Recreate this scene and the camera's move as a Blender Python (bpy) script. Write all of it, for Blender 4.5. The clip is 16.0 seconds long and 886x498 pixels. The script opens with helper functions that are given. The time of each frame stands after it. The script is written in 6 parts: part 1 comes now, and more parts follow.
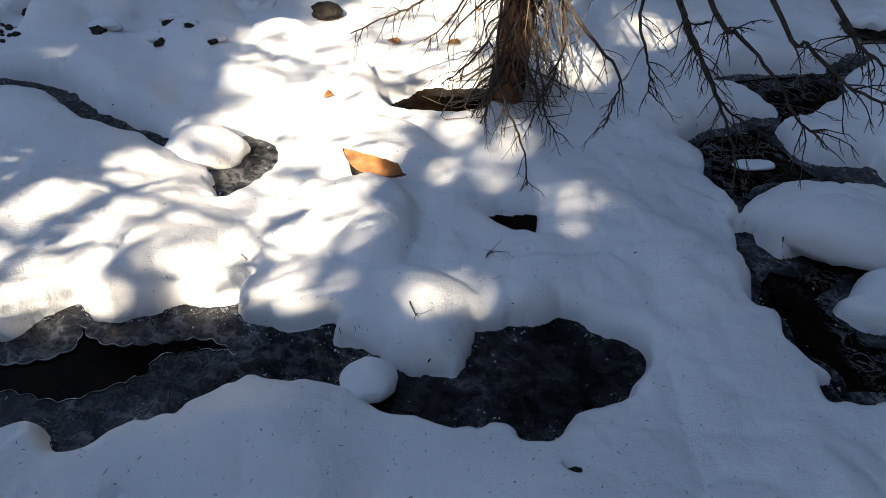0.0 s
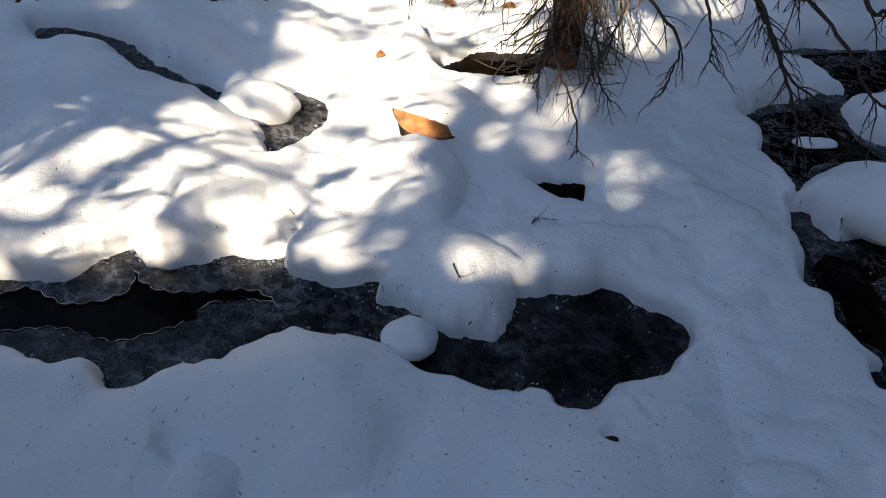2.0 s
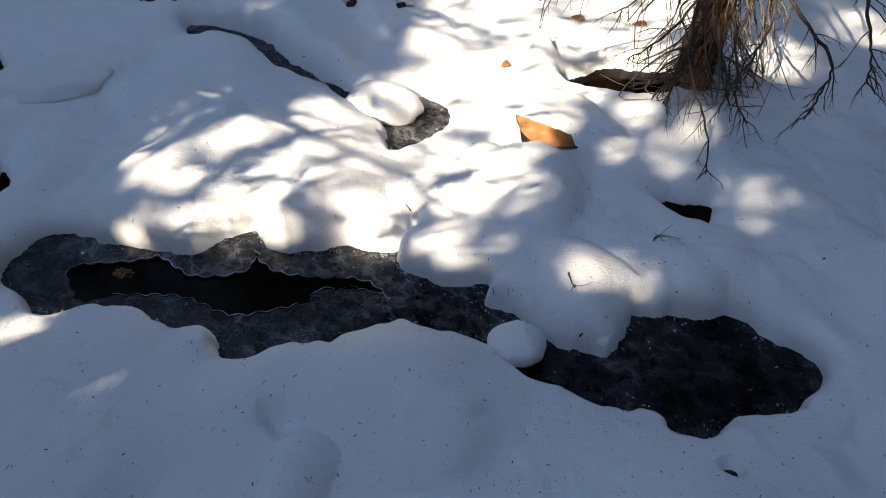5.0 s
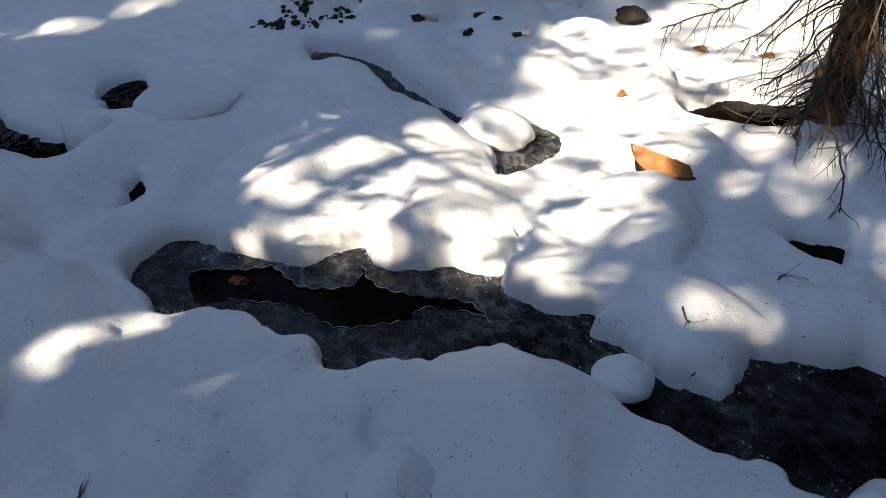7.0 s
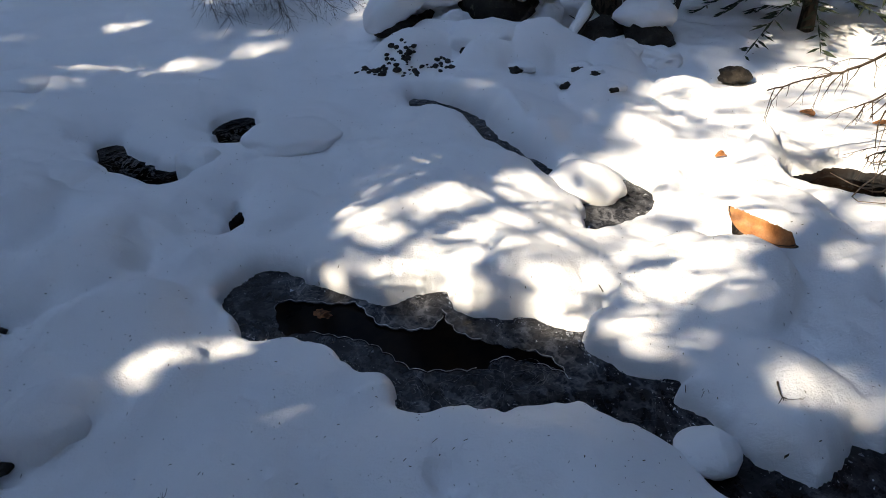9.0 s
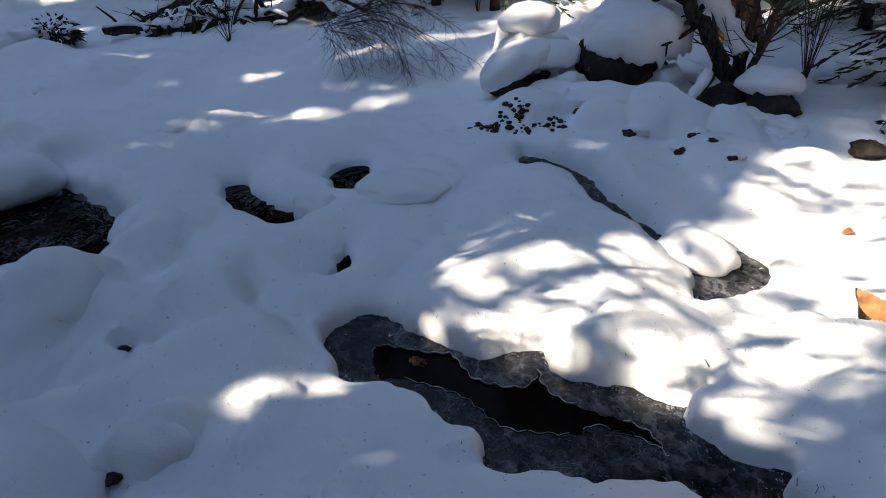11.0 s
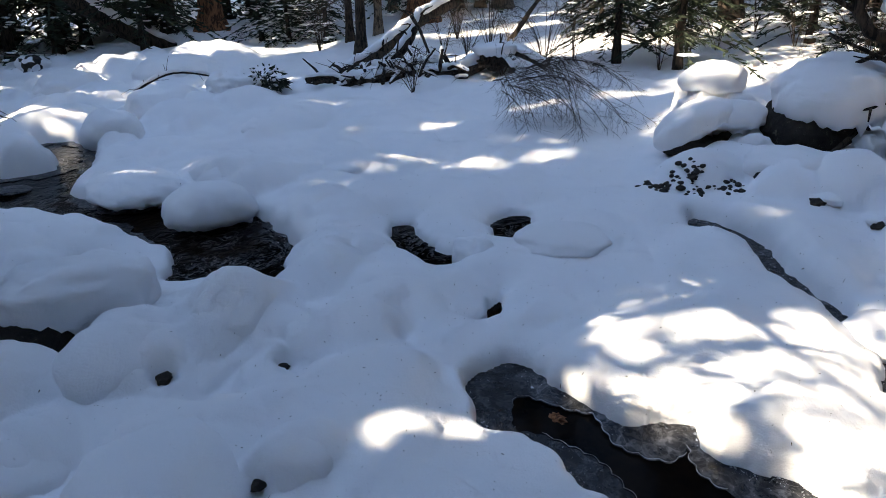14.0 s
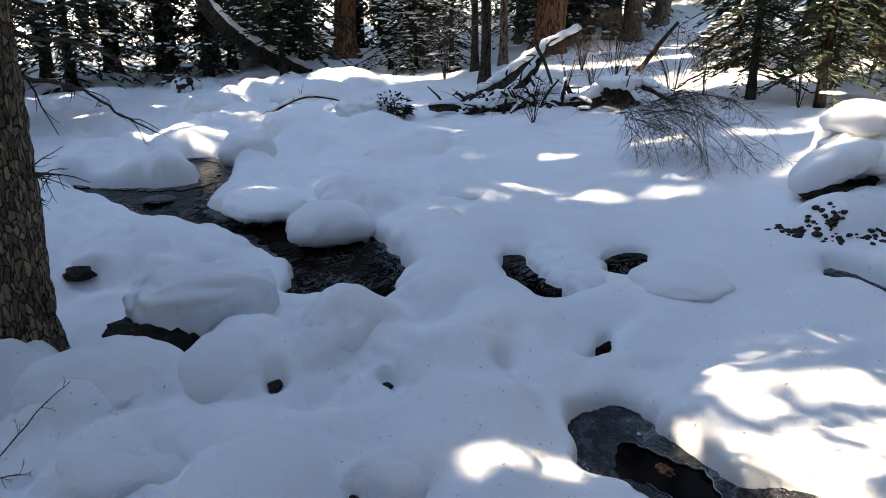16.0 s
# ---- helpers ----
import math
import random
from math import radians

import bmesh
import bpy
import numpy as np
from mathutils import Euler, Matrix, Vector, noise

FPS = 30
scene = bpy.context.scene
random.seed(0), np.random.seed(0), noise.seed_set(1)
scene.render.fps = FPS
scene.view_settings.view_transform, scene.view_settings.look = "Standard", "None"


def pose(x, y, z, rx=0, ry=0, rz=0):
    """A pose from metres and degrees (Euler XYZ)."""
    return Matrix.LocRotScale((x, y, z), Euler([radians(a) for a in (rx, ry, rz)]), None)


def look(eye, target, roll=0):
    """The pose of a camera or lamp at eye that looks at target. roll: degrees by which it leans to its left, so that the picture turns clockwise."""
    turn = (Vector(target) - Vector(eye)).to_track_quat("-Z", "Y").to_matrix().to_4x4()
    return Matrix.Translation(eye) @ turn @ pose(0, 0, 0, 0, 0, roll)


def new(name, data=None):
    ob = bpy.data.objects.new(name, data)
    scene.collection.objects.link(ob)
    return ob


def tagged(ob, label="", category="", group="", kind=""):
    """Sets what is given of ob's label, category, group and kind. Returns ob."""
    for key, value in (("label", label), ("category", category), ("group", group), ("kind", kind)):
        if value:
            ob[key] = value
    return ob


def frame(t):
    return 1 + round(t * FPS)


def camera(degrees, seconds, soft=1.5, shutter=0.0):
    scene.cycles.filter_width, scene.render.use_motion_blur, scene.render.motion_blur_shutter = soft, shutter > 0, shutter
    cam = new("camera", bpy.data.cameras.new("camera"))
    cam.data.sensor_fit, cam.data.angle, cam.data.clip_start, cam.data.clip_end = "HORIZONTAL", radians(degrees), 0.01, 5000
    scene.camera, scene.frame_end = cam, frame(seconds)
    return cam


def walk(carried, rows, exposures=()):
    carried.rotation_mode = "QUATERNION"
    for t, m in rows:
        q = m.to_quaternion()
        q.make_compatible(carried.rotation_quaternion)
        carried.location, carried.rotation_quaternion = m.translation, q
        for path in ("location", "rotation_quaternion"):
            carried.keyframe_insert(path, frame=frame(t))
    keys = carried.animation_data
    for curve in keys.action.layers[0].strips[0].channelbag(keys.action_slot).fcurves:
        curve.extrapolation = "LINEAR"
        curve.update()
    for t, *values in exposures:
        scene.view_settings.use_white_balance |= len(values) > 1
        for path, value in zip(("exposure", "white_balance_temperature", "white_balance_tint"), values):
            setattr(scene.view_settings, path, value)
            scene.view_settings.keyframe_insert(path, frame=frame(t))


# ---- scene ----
cam = camera(67.13, 16.0, 0.9)
PATH = [
    (0.0, pose(-0.000, 0.000, 2.000, 55.00, 0.00, 0.00)),
    (0.5, pose(-0.004, -0.003, 1.991, 53.99, 0.10, 0.52)),
    (1.0, pose(-0.007, -0.006, 1.985, 53.24, 0.13, 1.39)),
    (1.5, pose(-0.013, -0.010, 1.977, 52.70, 0.03, 2.68)),
    (2.0, pose(-0.021, -0.014, 1.972, 52.44, -0.26, 4.42)),
    (2.5, pose(-0.028, -0.017, 1.970, 52.39, -0.37, 6.01)),
    (3.0, pose(-0.032, -0.019, 1.962, 52.35, -0.25, 6.98)),
    (3.5, pose(-0.039, -0.025, 1.949, 52.56, -0.15, 8.09)),
    (6.0, pose(-0.117, -0.053, 1.830, 56.51, 1.22, 18.63)),
    (6.5, pose(-0.118, -0.054, 1.823, 57.29, 1.90, 20.61)),
    (7.0, pose(-0.123, -0.055, 1.821, 57.71, 2.24, 22.94)),
    (7.5, pose(-0.126, -0.054, 1.821, 58.65, 2.15, 25.51)),
    (8.0, pose(-0.129, -0.054, 1.818, 59.88, 2.04, 27.60)),
    (10.5, pose(-0.136, -0.070, 1.831, 65.50, 1.72, 37.84)),
    (11.0, pose(-0.134, -0.073, 1.834, 66.87, 1.56, 40.75)),
    (11.5, pose(-0.134, -0.070, 1.833, 67.79, 1.86, 42.73)),
    (12.0, pose(-0.132, -0.066, 1.831, 68.81, 2.05, 44.98)),
    (12.5, pose(-0.127, -0.057, 1.826, 69.52, 2.36, 48.21)),
    (13.0, pose(-0.117, -0.054, 1.824, 70.25, 1.95, 51.37)),
    (13.5, pose(-0.104, -0.055, 1.822, 71.37, 1.19, 53.72)),
    (14.0, pose(-0.098, -0.051, 1.818, 71.72, 1.26, 55.59)),
    (14.5, pose(-0.101, -0.048, 1.816, 72.39, 0.95, 57.64)),
    (15.0, pose(-0.107, -0.043, 1.813, 72.98, 0.73, 60.48)),
    (15.5, pose(-0.110, -0.043, 1.814, 73.34, 0.49, 63.39)),
    (16.0, pose(-0.109, -0.046, 1.819, 74.24, 0.29, 65.78)),
]
walk(cam, PATH, [(0.0, 1.84, 7800, 10), (8.0, 1.72, 7700, 10), (10.5, 1.74, 7400, 10), (12.5, 2.05, 7300, 10), (16.0, 2.58, 8300, 10)])

# ---- light ----
SUN_AZ, SUN_EL = radians(200.0), radians(33.0)   # azimuth clockwise from +y, seen from above
SUN = Vector((math.sin(SUN_AZ) * math.cos(SUN_EL), math.cos(SUN_AZ) * math.cos(SUN_EL), math.sin(SUN_EL)))
world = bpy.data.worlds.new("winter_sky")
scene.world = world
world.use_nodes = True
wn = world.node_tree
sky = wn.nodes.new("ShaderNodeTexSky")
sky.sky_type, sky.sun_disc, sky.sun_elevation, sky.sun_rotation = "NISHITA", False, SUN_EL, SUN_AZ
sky.altitude, sky.dust_density = 2500, 0.6
wn.links.new(sky.outputs[0], wn.nodes["Background"].inputs[0])
wn.nodes["Background"].inputs[1].default_value = 0.14
lamp = bpy.data.lights.new("sun", "SUN")
lamp.energy, lamp.angle, lamp.color = 4.0, radians(0.53), (1.0, 0.93, 0.82)
sun = new("sun", lamp)
sun.matrix_world = look(SUN * 60, (0, 0, 0))


# ---- materials ----
def material(name, rough=0.6, metal=0.0, spec=0.5):
    m = bpy.data.materials.new(name)
    m.use_nodes = True
    b = m.node_tree.nodes["Principled BSDF"]
    b.inputs["Roughness"].default_value, b.inputs["Metallic"].default_value = rough, metal
    b.inputs["Specular IOR Level"].default_value = spec
    return m, m.node_tree, b


def coords(nt, scale=(1, 1, 1), space="Object"):
    tc, mp = nt.nodes.new("ShaderNodeTexCoord"), nt.nodes.new("ShaderNodeMapping")
    mp.inputs["Scale"].default_value = scale
    nt.links.new(tc.outputs[space], mp.inputs[0])
    return mp.outputs[0]


def grain(nt, vec, scale, detail=4, rough=0.6, distort=0.0):
    n = nt.nodes.new("ShaderNodeTexNoise")
    n.inputs["Scale"].default_value, n.inputs["Detail"].default_value = scale, detail
    n.inputs["Roughness"].default_value, n.inputs["Distortion"].default_value = rough, distort
    nt.links.new(vec, n.inputs["Vector"])
    return n.outputs["Fac"]


def ramp(nt, fac, *stops):
    r = nt.nodes.new("ShaderNodeValToRGB")
    while len(r.color_ramp.elements) < len(stops):
        r.color_ramp.elements.new(0.5)
    for e, (p, c) in zip(r.color_ramp.elements, stops):
        e.position, e.color = p, (*c, 1) if len(c) == 3 else c
    nt.links.new(fac, r.inputs[0])
    return r.outputs[0]


def mix(nt, fac, a, b, how="MIX"):
    m = nt.nodes.new("ShaderNodeMix")
    m.data_type, m.blend_type = "RGBA", how
    for sock, val in ((0, fac), (6, a), (7, b)):
        if isinstance(val, (int, float)):
            m.inputs[sock].default_value = val
        elif isinstance(val, tuple):
            m.inputs[sock].default_value = (*val, 1)
        else:
            nt.links.new(val, m.inputs[sock])
    return m.outputs[2]


def bump(nt, b, height, dist, strength=1.0, after=None):
    n = nt.nodes.new("ShaderNodeBump")
    n.inputs["Strength"].default_value, n.inputs["Distance"].default_value = strength, dist
    nt.links.new(height, n.inputs["Height"])
    if after is not None:
        nt.links.new(after, n.inputs["Normal"])
    nt.links.new(n.outputs[0], b.inputs["Normal"])
    return n.outputs[0]


def snow_material():
    m, nt, b = material("snow", 0.62, spec=0.35)
    v = coords(nt)
    big, fine = grain(nt, v, 1.3, 3), grain(nt, v, 110, 4, 0.75)
    col = ramp(nt, big, (0.3, (0.85, 0.86, 0.88)), (0.7, (0.91, 0.91, 0.92)))
    specks = ramp(nt, grain(nt, v, 38, 2, 0.5), (0.775, (1, 1, 1)), (0.80, (0.55, 0.52, 0.47)))
    nt.links.new(mix(nt, 0.55, col, specks, "MULTIPLY"), b.inputs["Base Color"])
    first = bump(nt, b, fine, 0.0060, 1.0)
    bump(nt, b, grain(nt, v, 13, 5, 0.6), 0.018, 0.6, first)
    b.inputs["Subsurface Weight"].default_value = 0.12
    b.inputs["Subsurface Radius"].default_value = (0.03, 0.035, 0.04)
    b.inputs["Subsurface Scale"].default_value = 0.5
    return m


def water_material(name, foam_amount, ripple=0.8):
    m, nt, b = material(name, 0.08, spec=0.03)
    v = coords(nt, (1, 1, 1))
    swirl = grain(nt, v, 5.5, 6, 0.62, 2.2)
    lines = ramp(nt, swirl, (0.50, (0, 0, 0)), (0.53, (0.5, 0.5, 0.5)), (0.56, (0, 0, 0)))
    patch = ramp(nt, grain(nt, v, 1.6, 3), (0.40, (0, 0, 0)), (0.55, (1, 1, 1)))
    bed = ramp(nt, grain(nt, v, 3.0, 5), (0.40, (0.0015, 0.0015, 0.002)), (0.75, (0.018, 0.010, 0.005)))
    foam = mix(nt, foam_amount, (0, 0, 0), mix(nt, 1.0, lines, patch, "MULTIPLY"))
    nt.links.new(mix(nt, foam, bed, (0.30, 0.31, 0.33)), b.inputs["Base Color"])
    bump(nt, b, grain(nt, v, 9, 3, 0.5, 1.0), 0.012, ripple)
    return m


def ice_material(name, dark, light, scale, amount=0.5):
    """Creek ice: dark with curled paler bands, cracks and frost specks."""
    m, nt, b = material(name, 0.28, spec=0.22)
    v = coords(nt)
    a = grain(nt, v, scale, 6, 0.62, 2.6)
    part_way = lambda k: tuple(d + k * (l - d) for d, l in zip(dark, light))
    col = ramp(nt, a, (0.44, dark), (0.53, part_way(0.09)), (0.56, part_way(0.02)), (0.62, part_way(0.26)), (0.67, part_way(0.06)), (0.80, light))
    bands = ramp(nt, grain(nt, v, scale * 0.8, 6, 0.55, 4.5), (0.462, (0, 0, 0)), (0.478, (1, 1, 1)), (0.492, (0, 0, 0)))
    col = mix(nt, mix(nt, amount, (0, 0, 0), bands), col, light)
    wv = nt.nodes.new("ShaderNodeTexWave")
    wv.wave_type, wv.bands_direction = "BANDS", "DIAGONAL"
    for key, val in (("Scale", scale * 0.8), ("Distortion", 22.0), ("Detail", 4.0), ("Detail Scale", 1.3), ("Detail Roughness", 0.62)):
        wv.inputs[key].default_value = val
    nt.links.new(v, wv.inputs["Vector"])
    whorl = ramp(nt, wv.outputs["Fac"], (0.72, (0, 0, 0)), (0.98, (1, 1, 1)))
    where = ramp(nt, grain(nt, v, 3.1, 3), (0.42, (0, 0, 0)), (0.52, (1, 1, 1)))
    col = mix(nt, mix(nt, amount, (0, 0, 0), mix(nt, 1.0, whorl, where, "MULTIPLY")), col, light)
    sp = ramp(nt, grain(nt, v, 60, 4, 0.65), (0.68, (0, 0, 0)), (0.73, (1, 1, 1)))
    sp = mix(nt, 1.0, sp, ramp(nt, grain(nt, v, 5.0, 5, 0.65), (0.52, (0, 0, 0)), (0.66, (1, 1, 1))), "MULTIPLY")
    nt.links.new(mix(nt, mix(nt, 0.8, (0, 0, 0), sp), col, (0.36, 0.38, 0.41)), b.inputs["Base Color"])
    tone = ramp(nt, grain(nt, v, 3.4, 4, 0.55, 1.2), (0.34, (0.30, 0.30, 0.32)), (0.52, (0.85, 0.85, 0.87)), (0.68, (2.0, 2.0, 2.0)))
    col = mix(nt, 1.0, col, tone, "MULTIPLY")
    nt.links.new(mix(nt, mix(nt, 0.8, (0, 0, 0), sp), col, (0.36, 0.38, 0.41)), b.inputs["Base Color"])
    rr = ramp(nt, grain(nt, v, 12, 4), (0.35, (0.10, 0.10, 0.10)), (0.7, (0.5, 0.5, 0.5)))
    nt.links.new(rr, b.inputs["Roughness"])
    bump(nt, b, a, 0.010, 0.7)
    return m


def bark_material(name, dark, light, scale=9.0, stretch=0.28, crack=0.43):
    m, nt, b = material(name, 0.88, spec=0.25)
    v = coords(nt, (1, 1, stretch))
    ridges = grain(nt, v, scale * 2.8, 6, 0.62, 0.8)
    plate = ramp(nt, ridges, (crack, (0, 0, 0)), (crack + 0.09, (1, 1, 1)))
    n2 = grain(nt, v, scale * 5, 6, 0.7)
    col = mix(nt, plate, tuple(0.4 * c for c in dark), ramp(nt, n2, (0.3, dark), (0.7, light)))
    nt.links.new(col, b.inputs["Base Color"])
    h = mix(nt, 0.35, plate, n2)
    bump(nt, b, h, 0.02, 0.9)
    return m


def scaly_material(name, dark, light):
    """Old spruce bark: upright plates parted by deep dark cracks, each plate flaking in its own tone."""
    m, nt, b = material(name, 0.9, spec=0.2)
    v = coords(nt, (1, 1, 0.30))
    warp = nt.nodes.new("ShaderNodeVectorMath")
    warp.operation = "MULTIPLY_ADD"
    wob = nt.nodes.new("ShaderNodeTexNoise")
    wob.inputs["Scale"].default_value, wob.inputs["Detail"].default_value = 14.0, 4.0
    nt.links.new(v, wob.inputs["Vector"])
    nt.links.new(wob.outputs["Color"], warp.inputs[0])
    warp.inputs[1].default_value = (0.07, 0.07, 0.07)
    nt.links.new(v, warp.inputs[2])
    cells = []
    for feature, out in (("DISTANCE_TO_EDGE", "Distance"), ("F1", "Color")):
        n = nt.nodes.new("ShaderNodeTexVoronoi")
        n.feature = feature
        n.inputs["Scale"].default_value = 40.0
        nt.links.new(warp.outputs[0], n.inputs["Vector"])
        cells.append(n.outputs[out])
    plate = ramp(nt, cells[0], (0.01, (0, 0, 0)), (0.12, (1, 1, 1)))
    flakes = grain(nt, v, 70, 6, 0.7)
    tone = mix(nt, 0.5, flakes, cells[1])
    col = mix(nt, plate, tuple(0.25 * c for c in dark), ramp(nt, tone, (0.30, dark), (0.68, light)))
    nt.links.new(col, b.inputs["Base Color"])
    bump(nt, b, mix(nt, 0.3, plate, flakes), 0.022, 1.0)
    return m


def twig_material(name, dark, light):
    m, nt, b = material(name, 0.85, spec=0.25)
    v = coords(nt)
    a = grain(nt, v, 30, 4)
    nt.links.new(ramp(nt, a, (0.3, dark), (0.7, light)), b.inputs["Base Color"])
    bump(nt, b, grain(nt, v, 120, 3), 0.002, 0.6)
    return m


def needle_material(name, dark, light):
    m, nt, b = material(name, 0.7, spec=0.3)
    g = nt.nodes.new("ShaderNodeNewGeometry")
    nt.links.new(ramp(nt, g.outputs["Random Per Island"], (0.0, dark), (1.0, light)), b.inputs["Base Color"])
    return m


def rock_material():
    m, nt, b = material("creek_rock", 0.8, spec=0.35)
    v = coords(nt)
    a, c = grain(nt, v, 3.5, 6, 0.65), grain(nt, v, 22, 6, 0.7)
    col = ramp(nt, a, (0.36, (0.010, 0.008, 0.007)), (0.6, (0.040, 0.032, 0.025)), (0.8, (0.12, 0.10, 0.08)))
    lich = ramp(nt, c, (0.60, (0, 0, 0)), (0.68, (1, 1, 1)))
    nt.links.new(mix(nt, mix(nt, 0.55, (0, 0, 0), lich), col, (0.17, 0.165, 0.13)), b.inputs["Base Color"])
    bump(nt, b, c, 0.05, 1.0)
    return m


def leaf_material():
    m, nt, b = material("dry_leaf", 0.6, spec=0.4)
    v = coords(nt)
    a = grain(nt, v, 16, 6, 0.7)
    col = ramp(nt, a, (0.3, (0.16, 0.055, 0.014)), (0.55, (0.36, 0.15, 0.05)), (0.75, (0.5, 0.25, 0.1)))
    nt.links.new(col, b.inputs["Base Color"])
    bump(nt, b, grain(nt, v, 45, 5), 0.006, 0.8)
    return m


SNOW, ROCK, LEAF = snow_material(), rock_material(), leaf_material()
WATER, STILL_WATER = water_material("running_water", 1.0), water_material("still_water", 0.0, 0.05)
ICE = ice_material("grey_creek_ice", (0.008, 0.009, 0.012), (0.30, 0.30, 0.31), 3.4, 0.22)
THIN_ICE = ice_material("dark_creek_ice", (0.004, 0.004, 0.0055), (0.15, 0.145, 0.15), 3.4, 0.16)
RIM = ice_material("white_ice_rim", (0.35, 0.37, 0.40), (0.75, 0.77, 0.80), 20)
RIDGE = ice_material("pale_ice_ridge", (0.09, 0.092, 0.10), (0.34, 0.345, 0.36), 20)
BARK = bark_material("spruce_bark", (0.105, 0.076, 0.053), (0.29, 0.222, 0.165))
SCALY_BARK = scaly_material("scaly_spruce_bark", (0.09, 0.068, 0.048), (0.30, 0.235, 0.165))
RED_BARK = bark_material("pine_bark", (0.16, 0.062, 0.028), (0.36, 0.17, 0.085), 5.0)
DARK_BARK = bark_material("wet_bark", (0.022, 0.016, 0.012), (0.085, 0.062, 0.045), 8.0)
TWIG = twig_material("dead_twig", (0.030, 0.021, 0.016), (0.085, 0.062, 0.046))
PALE_TWIG = twig_material("pale_twig", (0.085, 0.065, 0.050), (0.25, 0.20, 0.155))
NEEDLE = needle_material("spruce_needles", (0.009, 0.016, 0.010), (0.032, 0.046, 0.024))
# needles paled up to snow white so the unseen wood bounces light back
BOUNCE_NEEDLE = needle_material("pale_bounce_needles", (0.03, 0.045, 0.03), (0.75, 0.76, 0.78))
DRY_NEEDLE = needle_material("dry_needles", (0.045, 0.034, 0.022), (0.13, 0.10, 0.06))


# ---- helpers for building ----
def finish(bm, name, mat, smooth=True):
    me = bpy.data.meshes.new(name)
    bm.to_mesh(me)
    bm.free()
    me.materials.append(mat)
    if smooth:
        me.shade_smooth()
    return me


def part(name, bm, mat, parent=None, label="", smooth=True):
    ob = new(name, finish(bm, name, mat, smooth))
    ob.parent = parent
    return tagged(ob, label) if label else ob


def mesh_of(name, verts, faces, mat, parent=None, label="", smooth=False):
    """One object from vertex and face arrays (faces all of one size)."""
    me = bpy.data.meshes.new(name)
    verts, faces = np.asarray(verts, np.float32), np.asarray(faces, np.int32)
    n, k = faces.shape
    me.vertices.add(len(verts))
    me.vertices.foreach_set("co", verts.ravel())
    me.loops.add(n * k)
    me.loops.foreach_set("vertex_index", faces.ravel())
    me.polygons.add(n)
    me.polygons.foreach_set("loop_start", np.arange(0, n * k, k, dtype=np.int32))
    me.update(calc_edges=True)
    me.validate()
    me.materials.append(mat)
    if smooth:
        me.shade_smooth()
    ob = new(name, me)
    ob.parent = parent
    return tagged(ob, label) if label else ob


def tube(bm, pts, radii, sides=7):
    """A tapered tube through pts."""
    pts = [Vector(p) for p in pts]
    rings, side = [], None
    for i, p in enumerate(pts):
        d = (pts[min(i + 1, len(pts) - 1)] - pts[max(i - 1, 0)])
        d = d.normalized() if d.length > 1e-9 else Vector((0, 0, 1))
        if side is None:
            side = d.orthogonal().normalized()
        side = (side - d * side.dot(d))
        side = side.normalized() if side.length > 1e-6 else d.orthogonal().normalized()
        up = d.cross(side)
        rings.append([bm.verts.new(p + (side * math.cos(a) + up * math.sin(a)) * radii[i])
                      for a in (2 * math.pi * k / sides for k in range(sides))])
    for a, b in zip(rings, rings[1:]):
        for k in range(sides):
            bm.faces.new((a[k], a[(k + 1) % sides], b[(k + 1) % sides], b[k]))
    bm.faces.new(rings[0][::-1])
    bm.faces.new(rings[-1])


def blob(bm, centre, size, seed, rough=0.18, subdiv=3, freq=1.4, flat=0.0, turn=0.0):
    """A lumpy rounded stone or snow clump; flat > 0 cuts its lower side."""
    made = bmesh.ops.create_icosphere(bm, subdivisions=subdiv, radius=1.0)["verts"]
    off, rot = Vector((seed * 7.3, seed * 3.1, seed * 5.7)), Matrix.Rotation(turn, 3, "Z")
    for v in made:
        n = v.co.normalized()
        k = 1 + rough * (noise.noise(n * freq + off) + 0.5 * noise.noise(n * freq * 2.3 + off))
        p = n * k
        if flat and p.z < 0:
            p.z *= 1 - flat
        v.co = Vector(centre) + rot @ Vector((p.x * size[0], p.y * size[1], p.z * size[2]))
    return made


# ---- the lie of the land ----
rng = np.random.default_rng(7)
LATTICE = rng.uniform(-1, 1, (256, 256))


def lump(x, y, size, seed=0):
    """Smooth noise in -1 to 1 with features of that size."""
    u, v = x / size + seed * 17.3, y / size + seed * 9.1
    i, j = np.floor(u).astype(int), np.floor(v).astype(int)
    a, b = u - i, v - j
    a, b = a * a * a * (a * (6 * a - 15) + 10), b * b * b * (b * (6 * b - 15) + 10)
    g = lambda p, q: LATTICE[p % 256, q % 256]
    return (g(i, j) * (1 - a) + g(i + 1, j) * a) * (1 - b) + (g(i, j + 1) * (1 - a) + g(i + 1, j + 1) * a) * b


def base(x, y):
    """The valley floor: it climbs up the creek and towards the far bank."""
    xe = 12 * np.tanh(np.maximum(x, 0) / 12) + np.minimum(x, 0)
    ye = np.where(y < 0, 2.5 * np.tanh(y / 2.5), y)
    return -0.02 - 0.0615 * xe + 0.1222 * ye


WATER_DEPTH = 0.12


def smooth_loop(pts, step=4):
    """A closed curve through pts (Catmull-Rom)."""
    p = np.asarray(pts, float)
    out = []
    for i in range(len(p)):
        a, b, c, d = p[i - 1], p[i], p[(i + 1) % len(p)], p[(i + 2) % len(p)]
        for k in range(step):
            t = k / step
            out.append(0.5 * (2 * b + (c - a) * t + (2 * a - 5 * b + 4 * c - d) * t * t + (3 * b - a - 3 * c + d) * t ** 3))
    return np.array(out)


